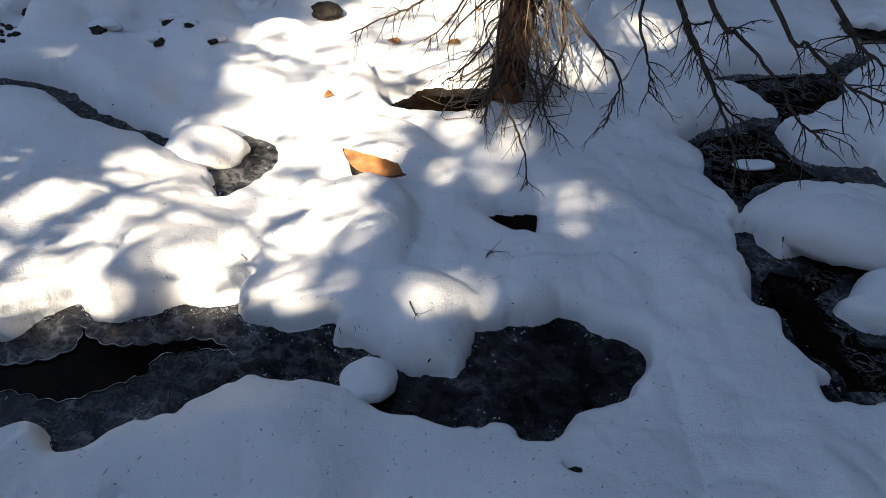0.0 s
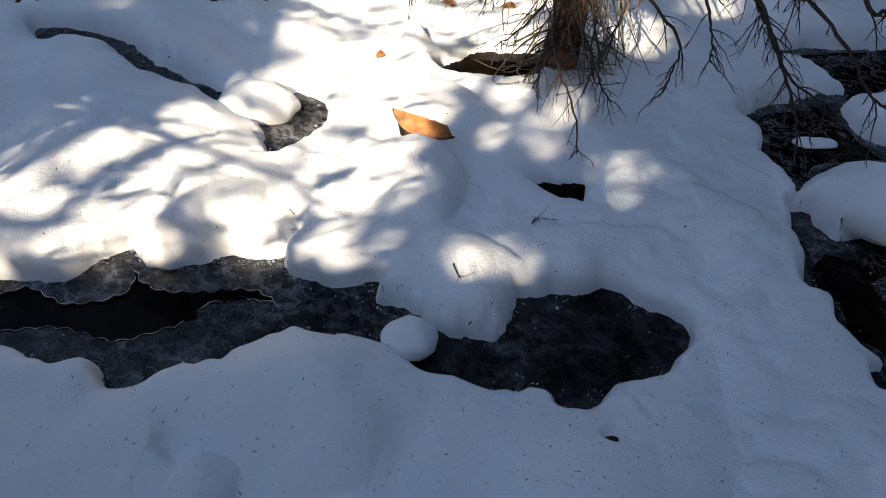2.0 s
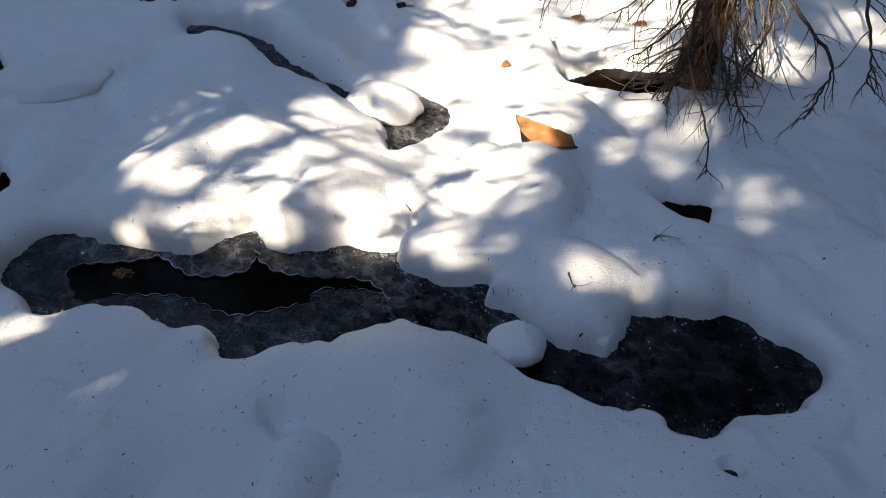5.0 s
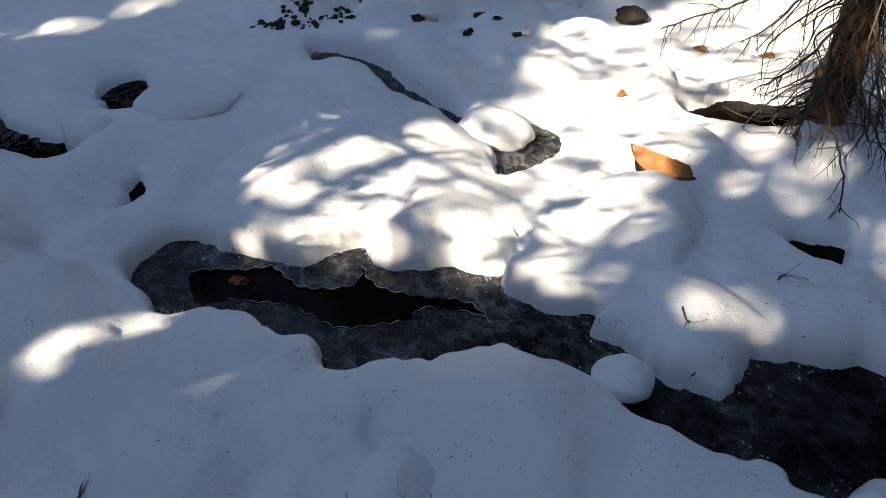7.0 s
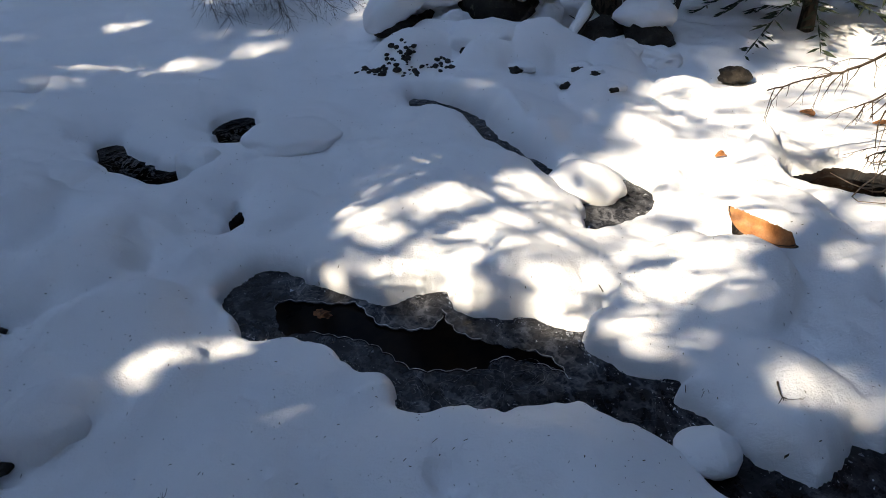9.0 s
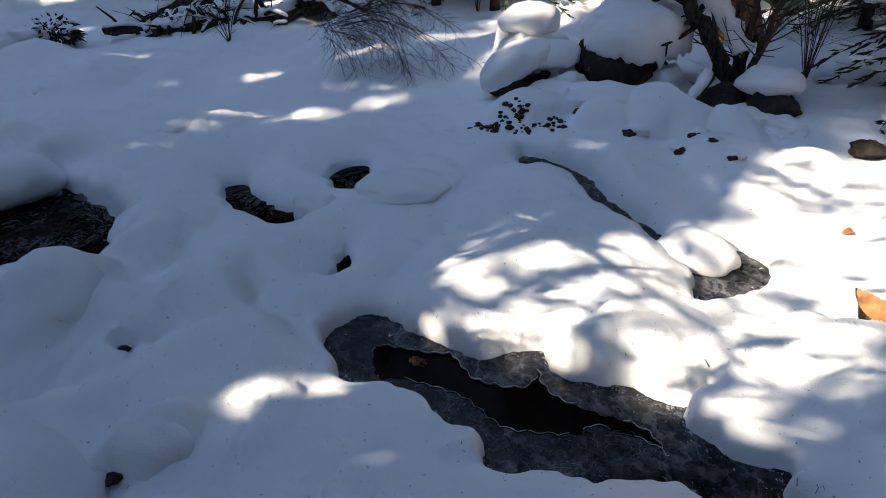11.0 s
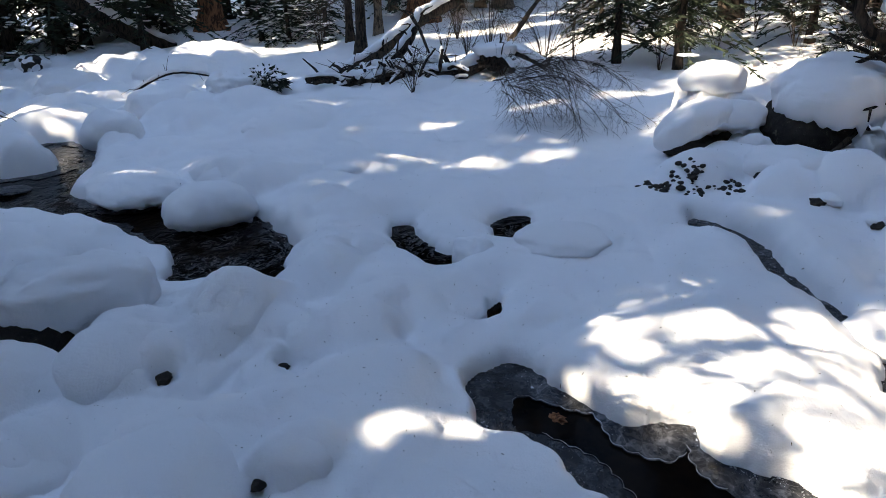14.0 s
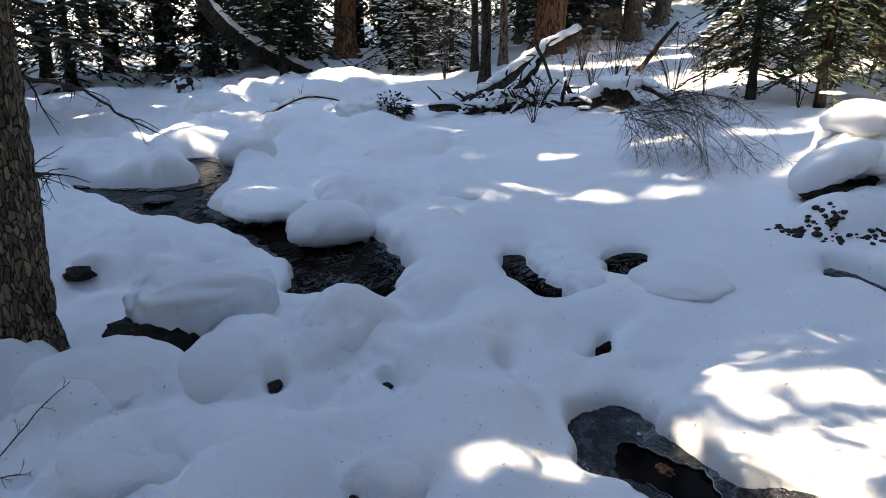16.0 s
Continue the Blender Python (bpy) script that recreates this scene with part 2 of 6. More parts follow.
def inside_distance(x, y, loop):
    """Signed distance to a closed loop: positive outside."""
    best, inn = np.full(x.shape, 9e9), np.zeros(x.shape, bool)
    for (ax, ay), (bx, by) in zip(loop, np.roll(loop, -1, 0)):
        dx, dy = bx - ax, by - ay
        t = np.clip(((x - ax) * dx + (y - ay) * dy) / (dx * dx + dy * dy + 1e-12), 0, 1)
        best = np.minimum(best, (x - ax - t * dx) ** 2 + (y - ay - t * dy) ** 2)
        cross = (ay > y) != (by > y)
        inn ^= cross & (x < (bx - ax) * (y - ay) / (by - ay + 1e-12) + ax)
    return np.where(inn, -1, 1) * np.sqrt(best)


# pools and runs of the creek, in plan
POOLS = {}
POOLS["main"] = [(-2.36, 1.62), (-2.38, 1.85), (-2.1, 1.9), (-1.75, 1.94), (-1.6, 2.07), (-1.49, 2.15), (-1.37, 2.06), (-1.21, 2.08), (-1.12, 2.17), (-0.95, 2.15), (-0.85, 2.2), (-0.82, 2.32), (-0.84, 2.12), (-0.72, 2.05), (-0.47, 2.09), (-0.43, 1.96), (-0.29, 1.97), (-0.22, 1.9), (0.03, 1.87), (0.16, 2.06), (0.35, 2.13), (0.55, 2.16), (0.65, 2.09), (0.81, 2.02), (0.76, 1.85), (0.65, 1.74), (0.47, 1.66), (0.41, 1.58), (0.32, 1.56), (0.2, 1.61), (0.03, 1.62), (-0.14, 1.61), (-0.28, 1.68), (-0.41, 1.77), (-0.6, 1.79), (-0.77, 1.77), (-0.89, 1.69), (-0.98, 1.59), (-1.0, 1.57), (-1.32, 1.45), (-1.39, 1.54), (-1.51, 1.52), (-1.66, 1.56), (-1.86, 1.53), (-2.04, 1.47), (-2.16, 1.46)]
POOLS["crack"] = [(-2.81, 3.88), (-2.61, 3.93), (-2.26, 3.84), (-2.08, 3.66), (-1.83, 3.53), (-1.59, 3.41), (-1.36, 3.25), (-1.18, 3.22), (-1.12, 3.44), (-0.95, 3.37), (-0.88, 3.23), (-0.89, 3.04), (-1.04, 2.83), (-1.09, 2.82), (-1.15, 2.94), (-1.36, 3.17), (-1.57, 3.31), (-1.75, 3.35), (-2.04, 3.49), (-2.35, 3.7), (-2.68, 3.68)]
POOLS["upper"] = [(-9.49, -0.88), (-8.92, -0.42), (-8.4, 0.51), (-9.94, 0.48), (-9.36, 0.95), (-8.21, 0.88), (-7.33, 0.51), (-6.73, 0.7), (-6.34, 0.93), (-6.17, 1.26), (-5.25, 1.52), (-5.35, 1.65), (-4.79, 1.65), (-4.45, 1.63), (-3.95, 1.34), (-4.26, 1.05), (-4.38, 0.81), (-4.64, 0.74), (-4.96, 0.88), (-5.63, 0.71), (-6.14, 0.55), (-6.7, 0.2), (-7.14, -0.08), (-7.99, -0.4), (-9.17, -0.91)]
POOLS["slot"] = [(-4.21, 2.32), (-4.14, 2.42), (-4.0, 2.36), (-3.73, 2.33), (-3.59, 2.37), (-3.43, 2.22), (-3.57, 2.15), (-3.89, 2.16)]
POOLS["notch"] = [(-3.77, 2.88), (-3.67, 3.09), (-3.39, 2.83), (-3.48, 2.72)]
POOLS["gap"] = [(-2.73, 1.92), (-2.83, 2.07), (-2.89, 2.23), (-2.81, 2.18), (-2.67, 2.02)]
POOLS["right"] = [(1.79, 4.45), (2.02, 4.56), (2.73, 4.7), (3.08, 5.01), (3.25, 4.94), (2.82, 4.54), (2.82, 4.34), (2.46, 4.08), (2.07, 3.8), (2.08, 3.59), (2.26, 3.46), (2.53, 3.49), (2.49, 3.24), (2.23, 3.21), (1.9, 3.17), (1.63, 3.03), (1.53, 2.91), (1.54, 3.02), (1.46, 3.2), (1.48, 3.44), (1.45, 3.65), (1.76, 3.87), (2.12, 4.01), (2.12, 4.1), (1.96, 4.31)]
POOLS["lower"] = [(1.44, 2.82), (1.57, 2.83), (1.56, 2.72), (1.67, 2.63), (1.92, 2.69), (2.08, 2.6), (1.98, 2.54), (1.87, 2.4), (1.74, 2.32), (1.8, 2.24), (1.9, 2.15), (2.11, 2.11), (1.94, 1.83), (1.57, 1.77), (1.48, 1.75), (1.49, 1.84), (1.55, 1.91), (1.48, 1.99), (1.45, 2.09), (1.48, 2.23), (1.38, 2.29), (1.43, 2.45), (1.44, 2.63)]
POOLS["side"] = [(-11.98, -1.18), (-12.57, -0.89), (-12.45, -0.47), (-12.51, -0.25), (-11.61, -0.33), (-11.32, -0.72)]
POOLS["hole"] = [(0.24, 2.8), (0.35, 2.87), (0.44, 2.85), (0.42, 2.69), (0.3, 2.7)]
POOLS["back"] = [(-0.33, 3.87), (-0.16, 4.11), (0.24, 4.17), (0.43, 4.14), (0.27, 3.86), (0.05, 3.77), (-0.28, 3.72)]
LOOPS = {k: smooth_loop(p) for k, p in POOLS.items()}
for k, grow in (("slot", 1.22), ("notch", 1.22), ("gap", 0.85), ("hole", 1.25)):
    LOOPS[k] = LOOPS[k].mean(0) + (LOOPS[k] - LOOPS[k].mean(0)) * grow
MOUNDS, DENTS = [], []


def mound(x, y, reach, h, soft):
    """A pillow of snow over a buried stone: its centre, its reach, its rise, and how softly it runs out."""
    MOUNDS.append((x, y, reach, h, soft))


mound(-0.32, 3.19, 0.35, 0.16, 0.8)
mound(-0.80, 2.53, 0.21, 0.08, 0.8)
mound(-0.52, 2.14, 0.38, 0.06, 0.8)
mound(-0.03, 2.01, 0.36, 0.07, 0.8)
mound(-0.94, 3.28, 0.18, 0.12, 0.8)
mound(-0.48, 3.88, 0.13, 0.20, 0.8)
mound(1.11, 2.56, 0.48, 0.08, 0.8)
mound(0.63, 3.05, 0.75, 0.08, 0.8)
mound(1.26, 2.35, 0.22, 0.07, 0.8)
mound(1.83, 2.76, 0.51, 0.14, 0.8)
mound(2.25, 3.51, 0.50, 0.14, 0.8)
mound(1.72, 2.10, 0.24, 0.10, 0.8)
mound(-1.25, 2.09, 0.24, 0.08, 0.8)
mound(-0.93, 2.07, 0.16, 0.05, 0.8)
mound(-0.59, 2.02, 0.24, 0.06, 0.8)
mound(-0.55, 1.56, 0.40, 0.10, 0.8)
mound(-1.07, 1.32, 0.31, 0.05, 0.8)
mound(0.51, 1.38, 0.44, 0.07, 0.8)
mound(1.29, 1.34, 0.36, 0.08, 0.8)
mound(-2.14, 3.76, 0.66, 0.12, 0.8)
mound(-1.57, 4.30, 0.28, 0.18, 0.8)
mound(-1.06, 4.45, 0.28, 0.16, 0.8)
mound(-1.20, 4.06, 0.26, 0.10, 0.8)
mound(1.24, 3.79, 0.71, 0.10, 0.8)
mound(2.42, 4.60, 0.69, 0.12, 0.8)
mound(-0.35, 3.87, 0.28, 0.10, 0.8)
mound(-0.84, 4.43, 0.41, 0.10, 0.8)
mound(1.63, 3.83, 0.35, 0.10, 0.8)
mound(2.66, 3.93, 0.34, 0.12, 0.8)
mound(0.49, 2.05, 0.32, 0.05, 0.8)
mound(1.30, 1.87, 0.31, 0.05, 0.8)
mound(-1.67, 2.47, 0.82, 0.14, 0.8)
mound(-2.18, 3.14, 0.58, 0.08, 0.8)
mound(-1.64, 3.02, 0.27, 0.05, 0.8)
mound(-3.42, 2.37, 0.46, 0.14, 0.8)
mound(-2.99, 2.29, 0.36, 0.10, 0.8)
mound(-2.54, 2.15, 0.22, 0.09, 0.8)
mound(-3.06, 1.78, 0.40, 0.12, 0.8)
mound(-3.09, 2.90, 0.36, 0.10, 0.8)
mound(-1.58, 1.34, 0.40, 0.05, 0.8)
mound(-1.15, 3.18, 0.16, 0.12, 0.8)
mound(-0.83, 1.01, 0.12, 0.07, 0.8)
mound(-2.56, 1.31, 0.28, 0.06, 0.8)
mound(-1.24, 2.28, 0.32, 0.06, 0.8)
mound(-1.52, 4.23, 0.41, 0.10, 0.8)
mound(-1.85, 3.86, 0.39, 0.08, 0.8)
mound(-4.79, 2.03, 1.02, 0.12, 0.7)
mound(-5.58, 2.65, 0.51, 0.10, 0.7)
mound(-2.37, 4.37, 0.45, 0.08, 0.7)
mound(-1.71, 4.86, 0.31, 0.18, 0.7)
mound(-2.77, 3.87, 0.62, 0.06, 0.7)
mound(-3.08, 4.27, 0.29, 0.24, 0.7)
mound(-3.00, 4.64, 0.35, 0.22, 0.7)
mound(-2.49, 4.44, 0.28, 0.24, 0.7)
mound(-2.21, 4.68, 0.31, 0.30, 0.7)
mound(-2.01, 4.76, 0.31, 0.20, 0.7)
mound(-5.92, 1.92, 0.67, 0.20, 0.7)
mound(-5.70, 1.28, 0.51, 0.14, 0.7)
mound(-4.74, 3.14, 0.33, 0.06, 0.7)
mound(-1.77, 4.17, 0.36, 0.08, 0.7)
mound(-1.44, 4.33, 0.37, 0.12, 0.7)
mound(-5.74, 1.69, 0.52, 0.31, 0.6)
mound(-6.02, 0.84, 0.53, 0.21, 0.6)
mound(-5.49, 0.47, 0.30, 0.06, 0.6)
mound(-5.89, -0.18, 0.75, 0.23, 0.6)
mound(-4.03, 1.78, 0.42, 0.06, 0.6)
mound(-3.29, 1.82, 0.48, 0.06, 0.6)
mound(-2.90, 1.44, 0.32, 0.06, 0.6)
mound(-2.85, 1.77, 0.30, 0.06, 0.6)
mound(-2.54, 2.19, 0.25, 0.06, 0.6)
mound(-3.03, 2.38, 0.45, 0.06, 0.6)
mound(-3.60, 2.35, 0.35, 0.06, 0.6)
mound(-3.13, 2.92, 0.41, 0.06, 0.6)
mound(-2.52, 1.22, 0.35, 0.09, 0.6)
mound(-9.21, 2.16, 0.91, 0.20, 0.6)
mound(-8.97, 2.89, 0.55, 0.28, 0.6)
mound(-11.67, 1.72, 0.68, 0.23, 0.6)
mound(-8.51, -0.08, 0.83, 0.23, 0.6)
mound(-6.59, -0.71, 0.45, 0.26, 0.6)
mound(-5.50, -0.53, 0.33, 0.20, 0.6)
mound(-11.06, -0.57, 0.97, 0.21, 0.6)
mound(-10.47, 0.56, 0.81, 0.18, 0.6)
mound(-17.73, -1.44, 1.55, 0.33, 0.6)
mound(-13.63, 3.74, 0.96, 0.33, 0.6)
mound(-14.54, 2.55, 1.00, 0.29, 0.6)
mound(-8.35, 5.21, 0.76, 0.14, 0.6)
mound(-8.03, 6.18, 0.69, 0.22, 0.6)
mound(-8.97, 5.01, 0.70, 0.14, 0.6)
mound(-6.81, 6.07, 0.62, 0.16, 0.6)
mound(-5.76, 2.24, 0.42, 0.16, 0.6)
mound(-5.31, 2.82, 0.41, 0.13, 0.6)
mound(-4.19, 2.89, 0.60, 0.10, 0.6)
mound(-11.26, 1.04, 0.77, 0.20, 0.6)
mound(-13.30, -0.08, 0.90, 0.20, 0.6)
mound(-9.36, -1.08, 0.73, 0.26, 0.6)
mound(-8.45, 3.02, 0.78, 0.13, 0.6)
mound(-3.61, -0.35, 0.53, 0.29, 0.75)
mound(-3.48, 0.29, 0.40, 0.28, 0.75)
mound(-2.97, -0.26, 0.35, 0.18, 0.75)
mound(-2.60, 0.32, 0.46, 0.13, 0.75)
mound(-2.32, 0.70, 0.18, 0.18, 0.75)
mound(-3.46, 0.88, 0.36, 0.31, 0.75)
mound(-3.15, 1.04, 0.32, 0.18, 0.75)
mound(-3.88, 1.67, 0.40, 0.25, 0.75)
mound(-3.68, 1.50, 0.37, 0.32, 0.75)
mound(-3.23, 1.66, 0.40, 0.15, 0.75)
mound(-2.99, 1.50, 0.41, 0.21, 0.75)
mound(-3.14, 2.36, 0.30, 0.14, 0.75)
mound(-2.54, 2.13, 0.18, 0.14, 0.75)
mound(-3.43, 0.70, 0.31, 0.28, 0.75)
mound(-3.95, -0.98, 0.41, 0.42, 0.75)
mound(-0.45, 2.60, 0.34, 0.17, 0.75)
mound(-1.31, 2.10, 0.22, 0.17, 0.75)
mound(-0.67, 2.72, 0.19, 0.14, 0.75)
mound(1.90, 2.76, 0.40, 0.21, 0.75)
mound(1.37, 2.45, 0.25, 0.14, 0.75)
mound(-1.06, 2.14, 0.16, 0.09, 0.75)
mound(-0.70, 2.24, 0.26, 0.11, 0.75)
mound(-0.10, 2.12, 0.29, 0.10, 0.75)
mound(0.35, 2.45, 0.36, 0.09, 0.75)
mound(1.17, 2.27, 0.14, 0.09, 0.75)
mound(-0.65, 1.45, 0.36, 0.11, 0.75)
mound(-1.15, 1.22, 0.34, 0.09, 0.75)
mound(-2.00, 1.15, 0.43, 0.09, 0.75)
mound(-1.65, 0.95, 0.36, 0.08, 0.75)
mound(-9.80, 2.03, 0.71, 0.28, 0.8)
mound(-9.01, 1.21, 0.42, 0.24, 0.8)
mound(-12.86, 2.96, 0.83, 0.28, 0.8)
mound(-6.36, 1.84, 0.45, 0.20, 0.8)
mound(-5.63, 2.66, 0.35, 0.15, 0.8)
mound(-8.52, 0.02, 0.67, 0.34, 0.8)
mound(-13.04, 1.21, 0.63, 0.32, 0.8)
mound(-7.66, 2.79, 0.58, 0.19, 0.8)
mound(-3.15, 0.55, 1.25, 0.11, 0.9)
mound(-3.30, 1.85, 0.75, 0.11, 0.9)
mound(-3.10, -0.40, 0.90, 0.11, 0.9)
mound(-0.85, 0.98, 0.17, 0.10, 0.8)
mound(-0.26, 1.02, 0.10, 0.10, 0.8)
mound(0.42, 1.20, 0.28, 0.09, 0.8)
mound(0.95, 1.22, 0.24, 0.09, 0.8)
mound(1.32, 1.30, 0.20, 0.10, 0.8)
DENTS += [(-0.47, 3.00, 0.12, 0.10), (-0.44, 2.84, 0.055, 0.12), (0.44, 1.40, 0.035, 0.10), (-3.13, 0.41, 0.06, 0.08), (-2.92, 0.91, 0.045, 0.06), (-2.75, 1.46, 0.05, 0.05), (-2.97, -0.42, 0.05, 0.08),
          (-2.26, 0.54, 0.05, 0.08), (-0.97, 1.24, 0.06, 0.025), (-5.21, 0.28, 0.08, 0.12), (-5.34, -0.53, 0.13, 0.15), (-3.80, -0.05, 0.20, 0.16), (-0.94, 1.20, 0.05, 0.022), (-1.44, 1.07, 0.045, 0.016), (-1.47, 0.94, 0.03, 0.012), (-1.75, 1.16, 0.018, 0.012), (-1.37, 1.10, 0.02, 0.01), (-1.01, 1.22, 0.04, 0.012)]


def pillows(x, y, size, seed):
    """Rounded cells that meet in creases, 0 to 1."""
    x, y = x + 0.2 * size * lump(x, y, size * 0.7, 50 + seed), y + 0.2 * size * lump(x, y, size * 0.7, 51 + seed)
    i, j = np.floor(x / size).astype(int), np.floor(y / size).astype(int)
    best = np.full(x.shape, 9.0)
    for p in (-1, 0, 1):
        for q in (-1, 0, 1):
            cx = (i + p + 0.5 + 0.42 * LATTICE[(i + p + seed * 31) % 256, (j + q) % 256]) * size
            cy = (j + q + 0.5 + 0.42 * LATTICE[(i + p) % 256, (j + q + seed * 57) % 256]) * size
            best = np.minimum(best, ((x - cx) ** 2 + (y - cy) ** 2) / size ** 2)
    return np.sqrt(np.clip(1 - best * 1.75, 0, 1)) - 0.7


def ground_height(x, y, detail=True):
    """The snow surface, and the creek bed inside the pools."""
    x, y = np.asarray(x, float), np.asarray(y, float)
    shape = x.shape
    x, y = x.ravel(), y.ravel()
    b = base(x, y)
    wx, wy = x + 0.08 * lump(x, y, 0.36, 3) + 0.02 * lump(x, y, 0.13, 16), y + 0.08 * lump(x, y, 0.36, 4) + 0.02 * lump(x, y, 0.13, 17)
    lift = np.full(x.shape, 6.4e-11)
    for mx, my, reach, h, soft in MOUNDS:
        near = np.flatnonzero((np.abs(x - mx) < reach * 1.4) & (np.abs(y - my) < reach * 1.4))
        r2 = ((wx[near] - mx) ** 2 + (wy[near] - my) ** 2) / reach ** 2
        lift[near] += (h * np.clip(1.0 - r2, 0, 1) ** soft) ** 6
    lift = lift ** (1 / 6) - 0.038
    lift -= np.clip(lift, 0, 9) * 0.85 * np.exp(-((x + 2.47) ** 2 + (y - 1.80) ** 2) / 0.34 ** 2)
    for mx, my, rx, h in DENTS:
        lift -= h * np.exp(-(((x - mx) ** 2 + (y - my) ** 2) / rx ** 2) ** 2)
    if detail:
        far = np.hypot(x, y)
        field = np.clip((-x - 1.6) / 1.2, 0, 1) * np.clip((2.6 - y) / 0.8 + np.clip(-x - 8, 0, 2), 0, 1)
        rough = (0.22 + 0.78 * field) * (1 + 0.9 * np.clip((far - 8) / 5, 0, 1))
        close = np.flatnonzero(far < 30)
        lift[close] += rough[close] * (0.10 * pillows(x[close], y[close], 0.66, 1) + 0.06 * pillows(x[close], y[close], 0.31, 2))
        lift += 0.030 * lump(x, y, 0.55, 1) + 0.022 * np.abs(lump(x, y, 0.30, 2)) + 0.009 * lump(x, y, 0.11, 5) + 0.0022 * lump(x, y, 0.035, 12)
        lift += np.clip(far - 7, 0, 12) * (0.010 * lump(x, y, 2.6, 6) + 0.009 * lump(x, y, 1.1, 7))
    for k in ("slot", "notch", "gap"):   # the snow lies thin round the small openings
        c = LOOPS[k].mean(0)
        lift -= np.clip(lift, 0, 9) * 0.92 * np.exp(-((x - c[0]) ** 2 + (y - c[1]) ** 2) / (0.36 if k == "gap" else 0.68) ** 2)
    edge, slope, bank, low = np.full(x.shape, 9.0), np.ones(x.shape), np.zeros(x.shape), np.zeros(x.shape)
    for name, loop in LOOPS.items():
        short, long = (0.24, 0.42) if name in ("main", "right", "lower", "upper") else (0.14, 0.30) if name == "crack" else (0.30, 0.20)
        lo, hi = loop.min(0) - 0.6, loop.max(0) + 0.6
        near = np.flatnonzero((x > lo[0]) & (x < hi[0]) & (y > lo[1]) & (y < hi[1]))
        ex = x[near] + 0.030 * lump(x[near], y[near], 0.16, 8) + 0.012 * lump(x[near], y[near], 0.05, 10)
        ey = y[near] + 0.030 * lump(x[near], y[near], 0.16, 9) + 0.012 * lump(x[near], y[near], 0.05, 11)
        d = inside_distance(ex, ey, loop)
        out = np.hypot(ex, ey) + 1e-6
        ahead = inside_distance(ex + 0.06 * ex / out, ey + 0.06 * ey / out, loop) - d   # below 0 on the bank this side of the water
        this_side = np.clip(0.5 - ahead * 14, 0, 1)
        bank[near] = np.where(d < edge[near], (1 - this_side) * (name in ("main", "right", "lower", "upper")), bank[near])   # the far banks stand up in full round lips
        low[near] = np.where(d < edge[near], (1 - this_side) * (name in ("slot", "notch", "gap", "crack", "hole")), low[near])   # thin snow runs out over the small openings
        edge[near] = np.minimum(edge[near], d)
        reach = short + (long - short) * this_side
        slope[near] = np.minimum(slope[near], np.clip(d / reach, 0, 1))
    k = np.clip(edge / (0.06 + 0.02 * lump(x, y, 0.3, 13) + 0.035 * bank), 0, 1)
    shore = b - WATER_DEPTH + 0.012
    end = np.exp(-((x + 2.45) ** 2 + (y - 1.80) ** 2) / 0.22 ** 2)   # the frosted upper end of the main pool
    low, bank = np.maximum(low, 0.8 * end), bank * (1 - end)
    rim = 0.075 - 0.052 * low
    lip = np.clip(1 - (1 - k) ** 2.4, 0, 1) ** 0.6
    gentle = 1 - (1 - slope) ** 2
    z = shore + (rim + 0.02 * (1 - low) * lump(x, y, 0.2, 14) + bank * (0.04 + 0.02 * lump(x, y, 0.27, 15))) * lip + (b + lift - shore - rim - 0.04 * bank) * gentle
    z = np.where(edge < 0, shore - 0.02 - np.minimum(0.25, 0.03 - edge * 3.0), z)
    return z.reshape(shape)


def level(x, y):
    return float(ground_height(np.array([float(x)]), np.array([float(y)]))[0])


def build_ground():
    """One sheet of snow, in rings about the bank, finest where the creek is."""
    az = np.radians(np.concatenate([np.arange(-56, 125, 0.32), np.arange(125, 304, 3.0)]))
    rad = np.concatenate([[0.05, 0.3, 0.55, 0.75], np.exp(np.arange(math.log(0.9), math.log(30), 0.0065)),
                          np.exp(np.linspace(math.log(30.5), math.log(900), 40))])
    a, r = np.meshgrid(az, rad)
    x, y = -r * np.sin(a), r * np.cos(a)
    z = ground_height(x, y)
    far = np.clip((r - 26) / 60, 0, 1)
    z = z * (1 - far) + far * (base(x / r * 30, y / r * 30) + 6.0)
    n, m = a.shape
    idx = np.arange(n * m).reshape(n, m)
    nxt = np.roll(idx, -1, 1)
    quads = np.stack([idx[:-1], idx[1:], nxt[1:], nxt[:-1]], -1).reshape(-1, 4)
    ob = mesh_of("ground", np.stack([x, y, z], -1).reshape(-1, 3), quads, SNOW, smooth=True)
    tagged(ob, "deep rounded white snow over creek stones", "snow", kind="structure")


build_ground()


def build_water():
    """The creek's surface, a thin sheet under the snow, open in the pools."""
    for west, east, mat, label in ((-24, -3, WATER, "dark clear creek water with swirling foam lines"), (-3, 1.1, STILL_WATER, "still black creek water between ice"), (1.1, 4.5, WATER, "dark running creek water with foam lines")):
        x, y = np.meshgrid(np.linspace(west, east, int((east - west) * 10) + 1), np.arange(-2.5, 6.5, 0.10))
        z = base(x, y) - WATER_DEPTH
        idx = np.arange(x.size).reshape(x.shape)
        quads = np.stack([idx[:-1, :-1], idx[:-1, 1:], idx[1:, 1:], idx[1:, :-1]], -1).reshape(-1, 4)
        ob = mesh_of("water", np.stack([x, y, z], -1).reshape(-1, 3), quads, mat, smooth=True)
        tagged(ob, label, "water", kind="structure")


build_water()


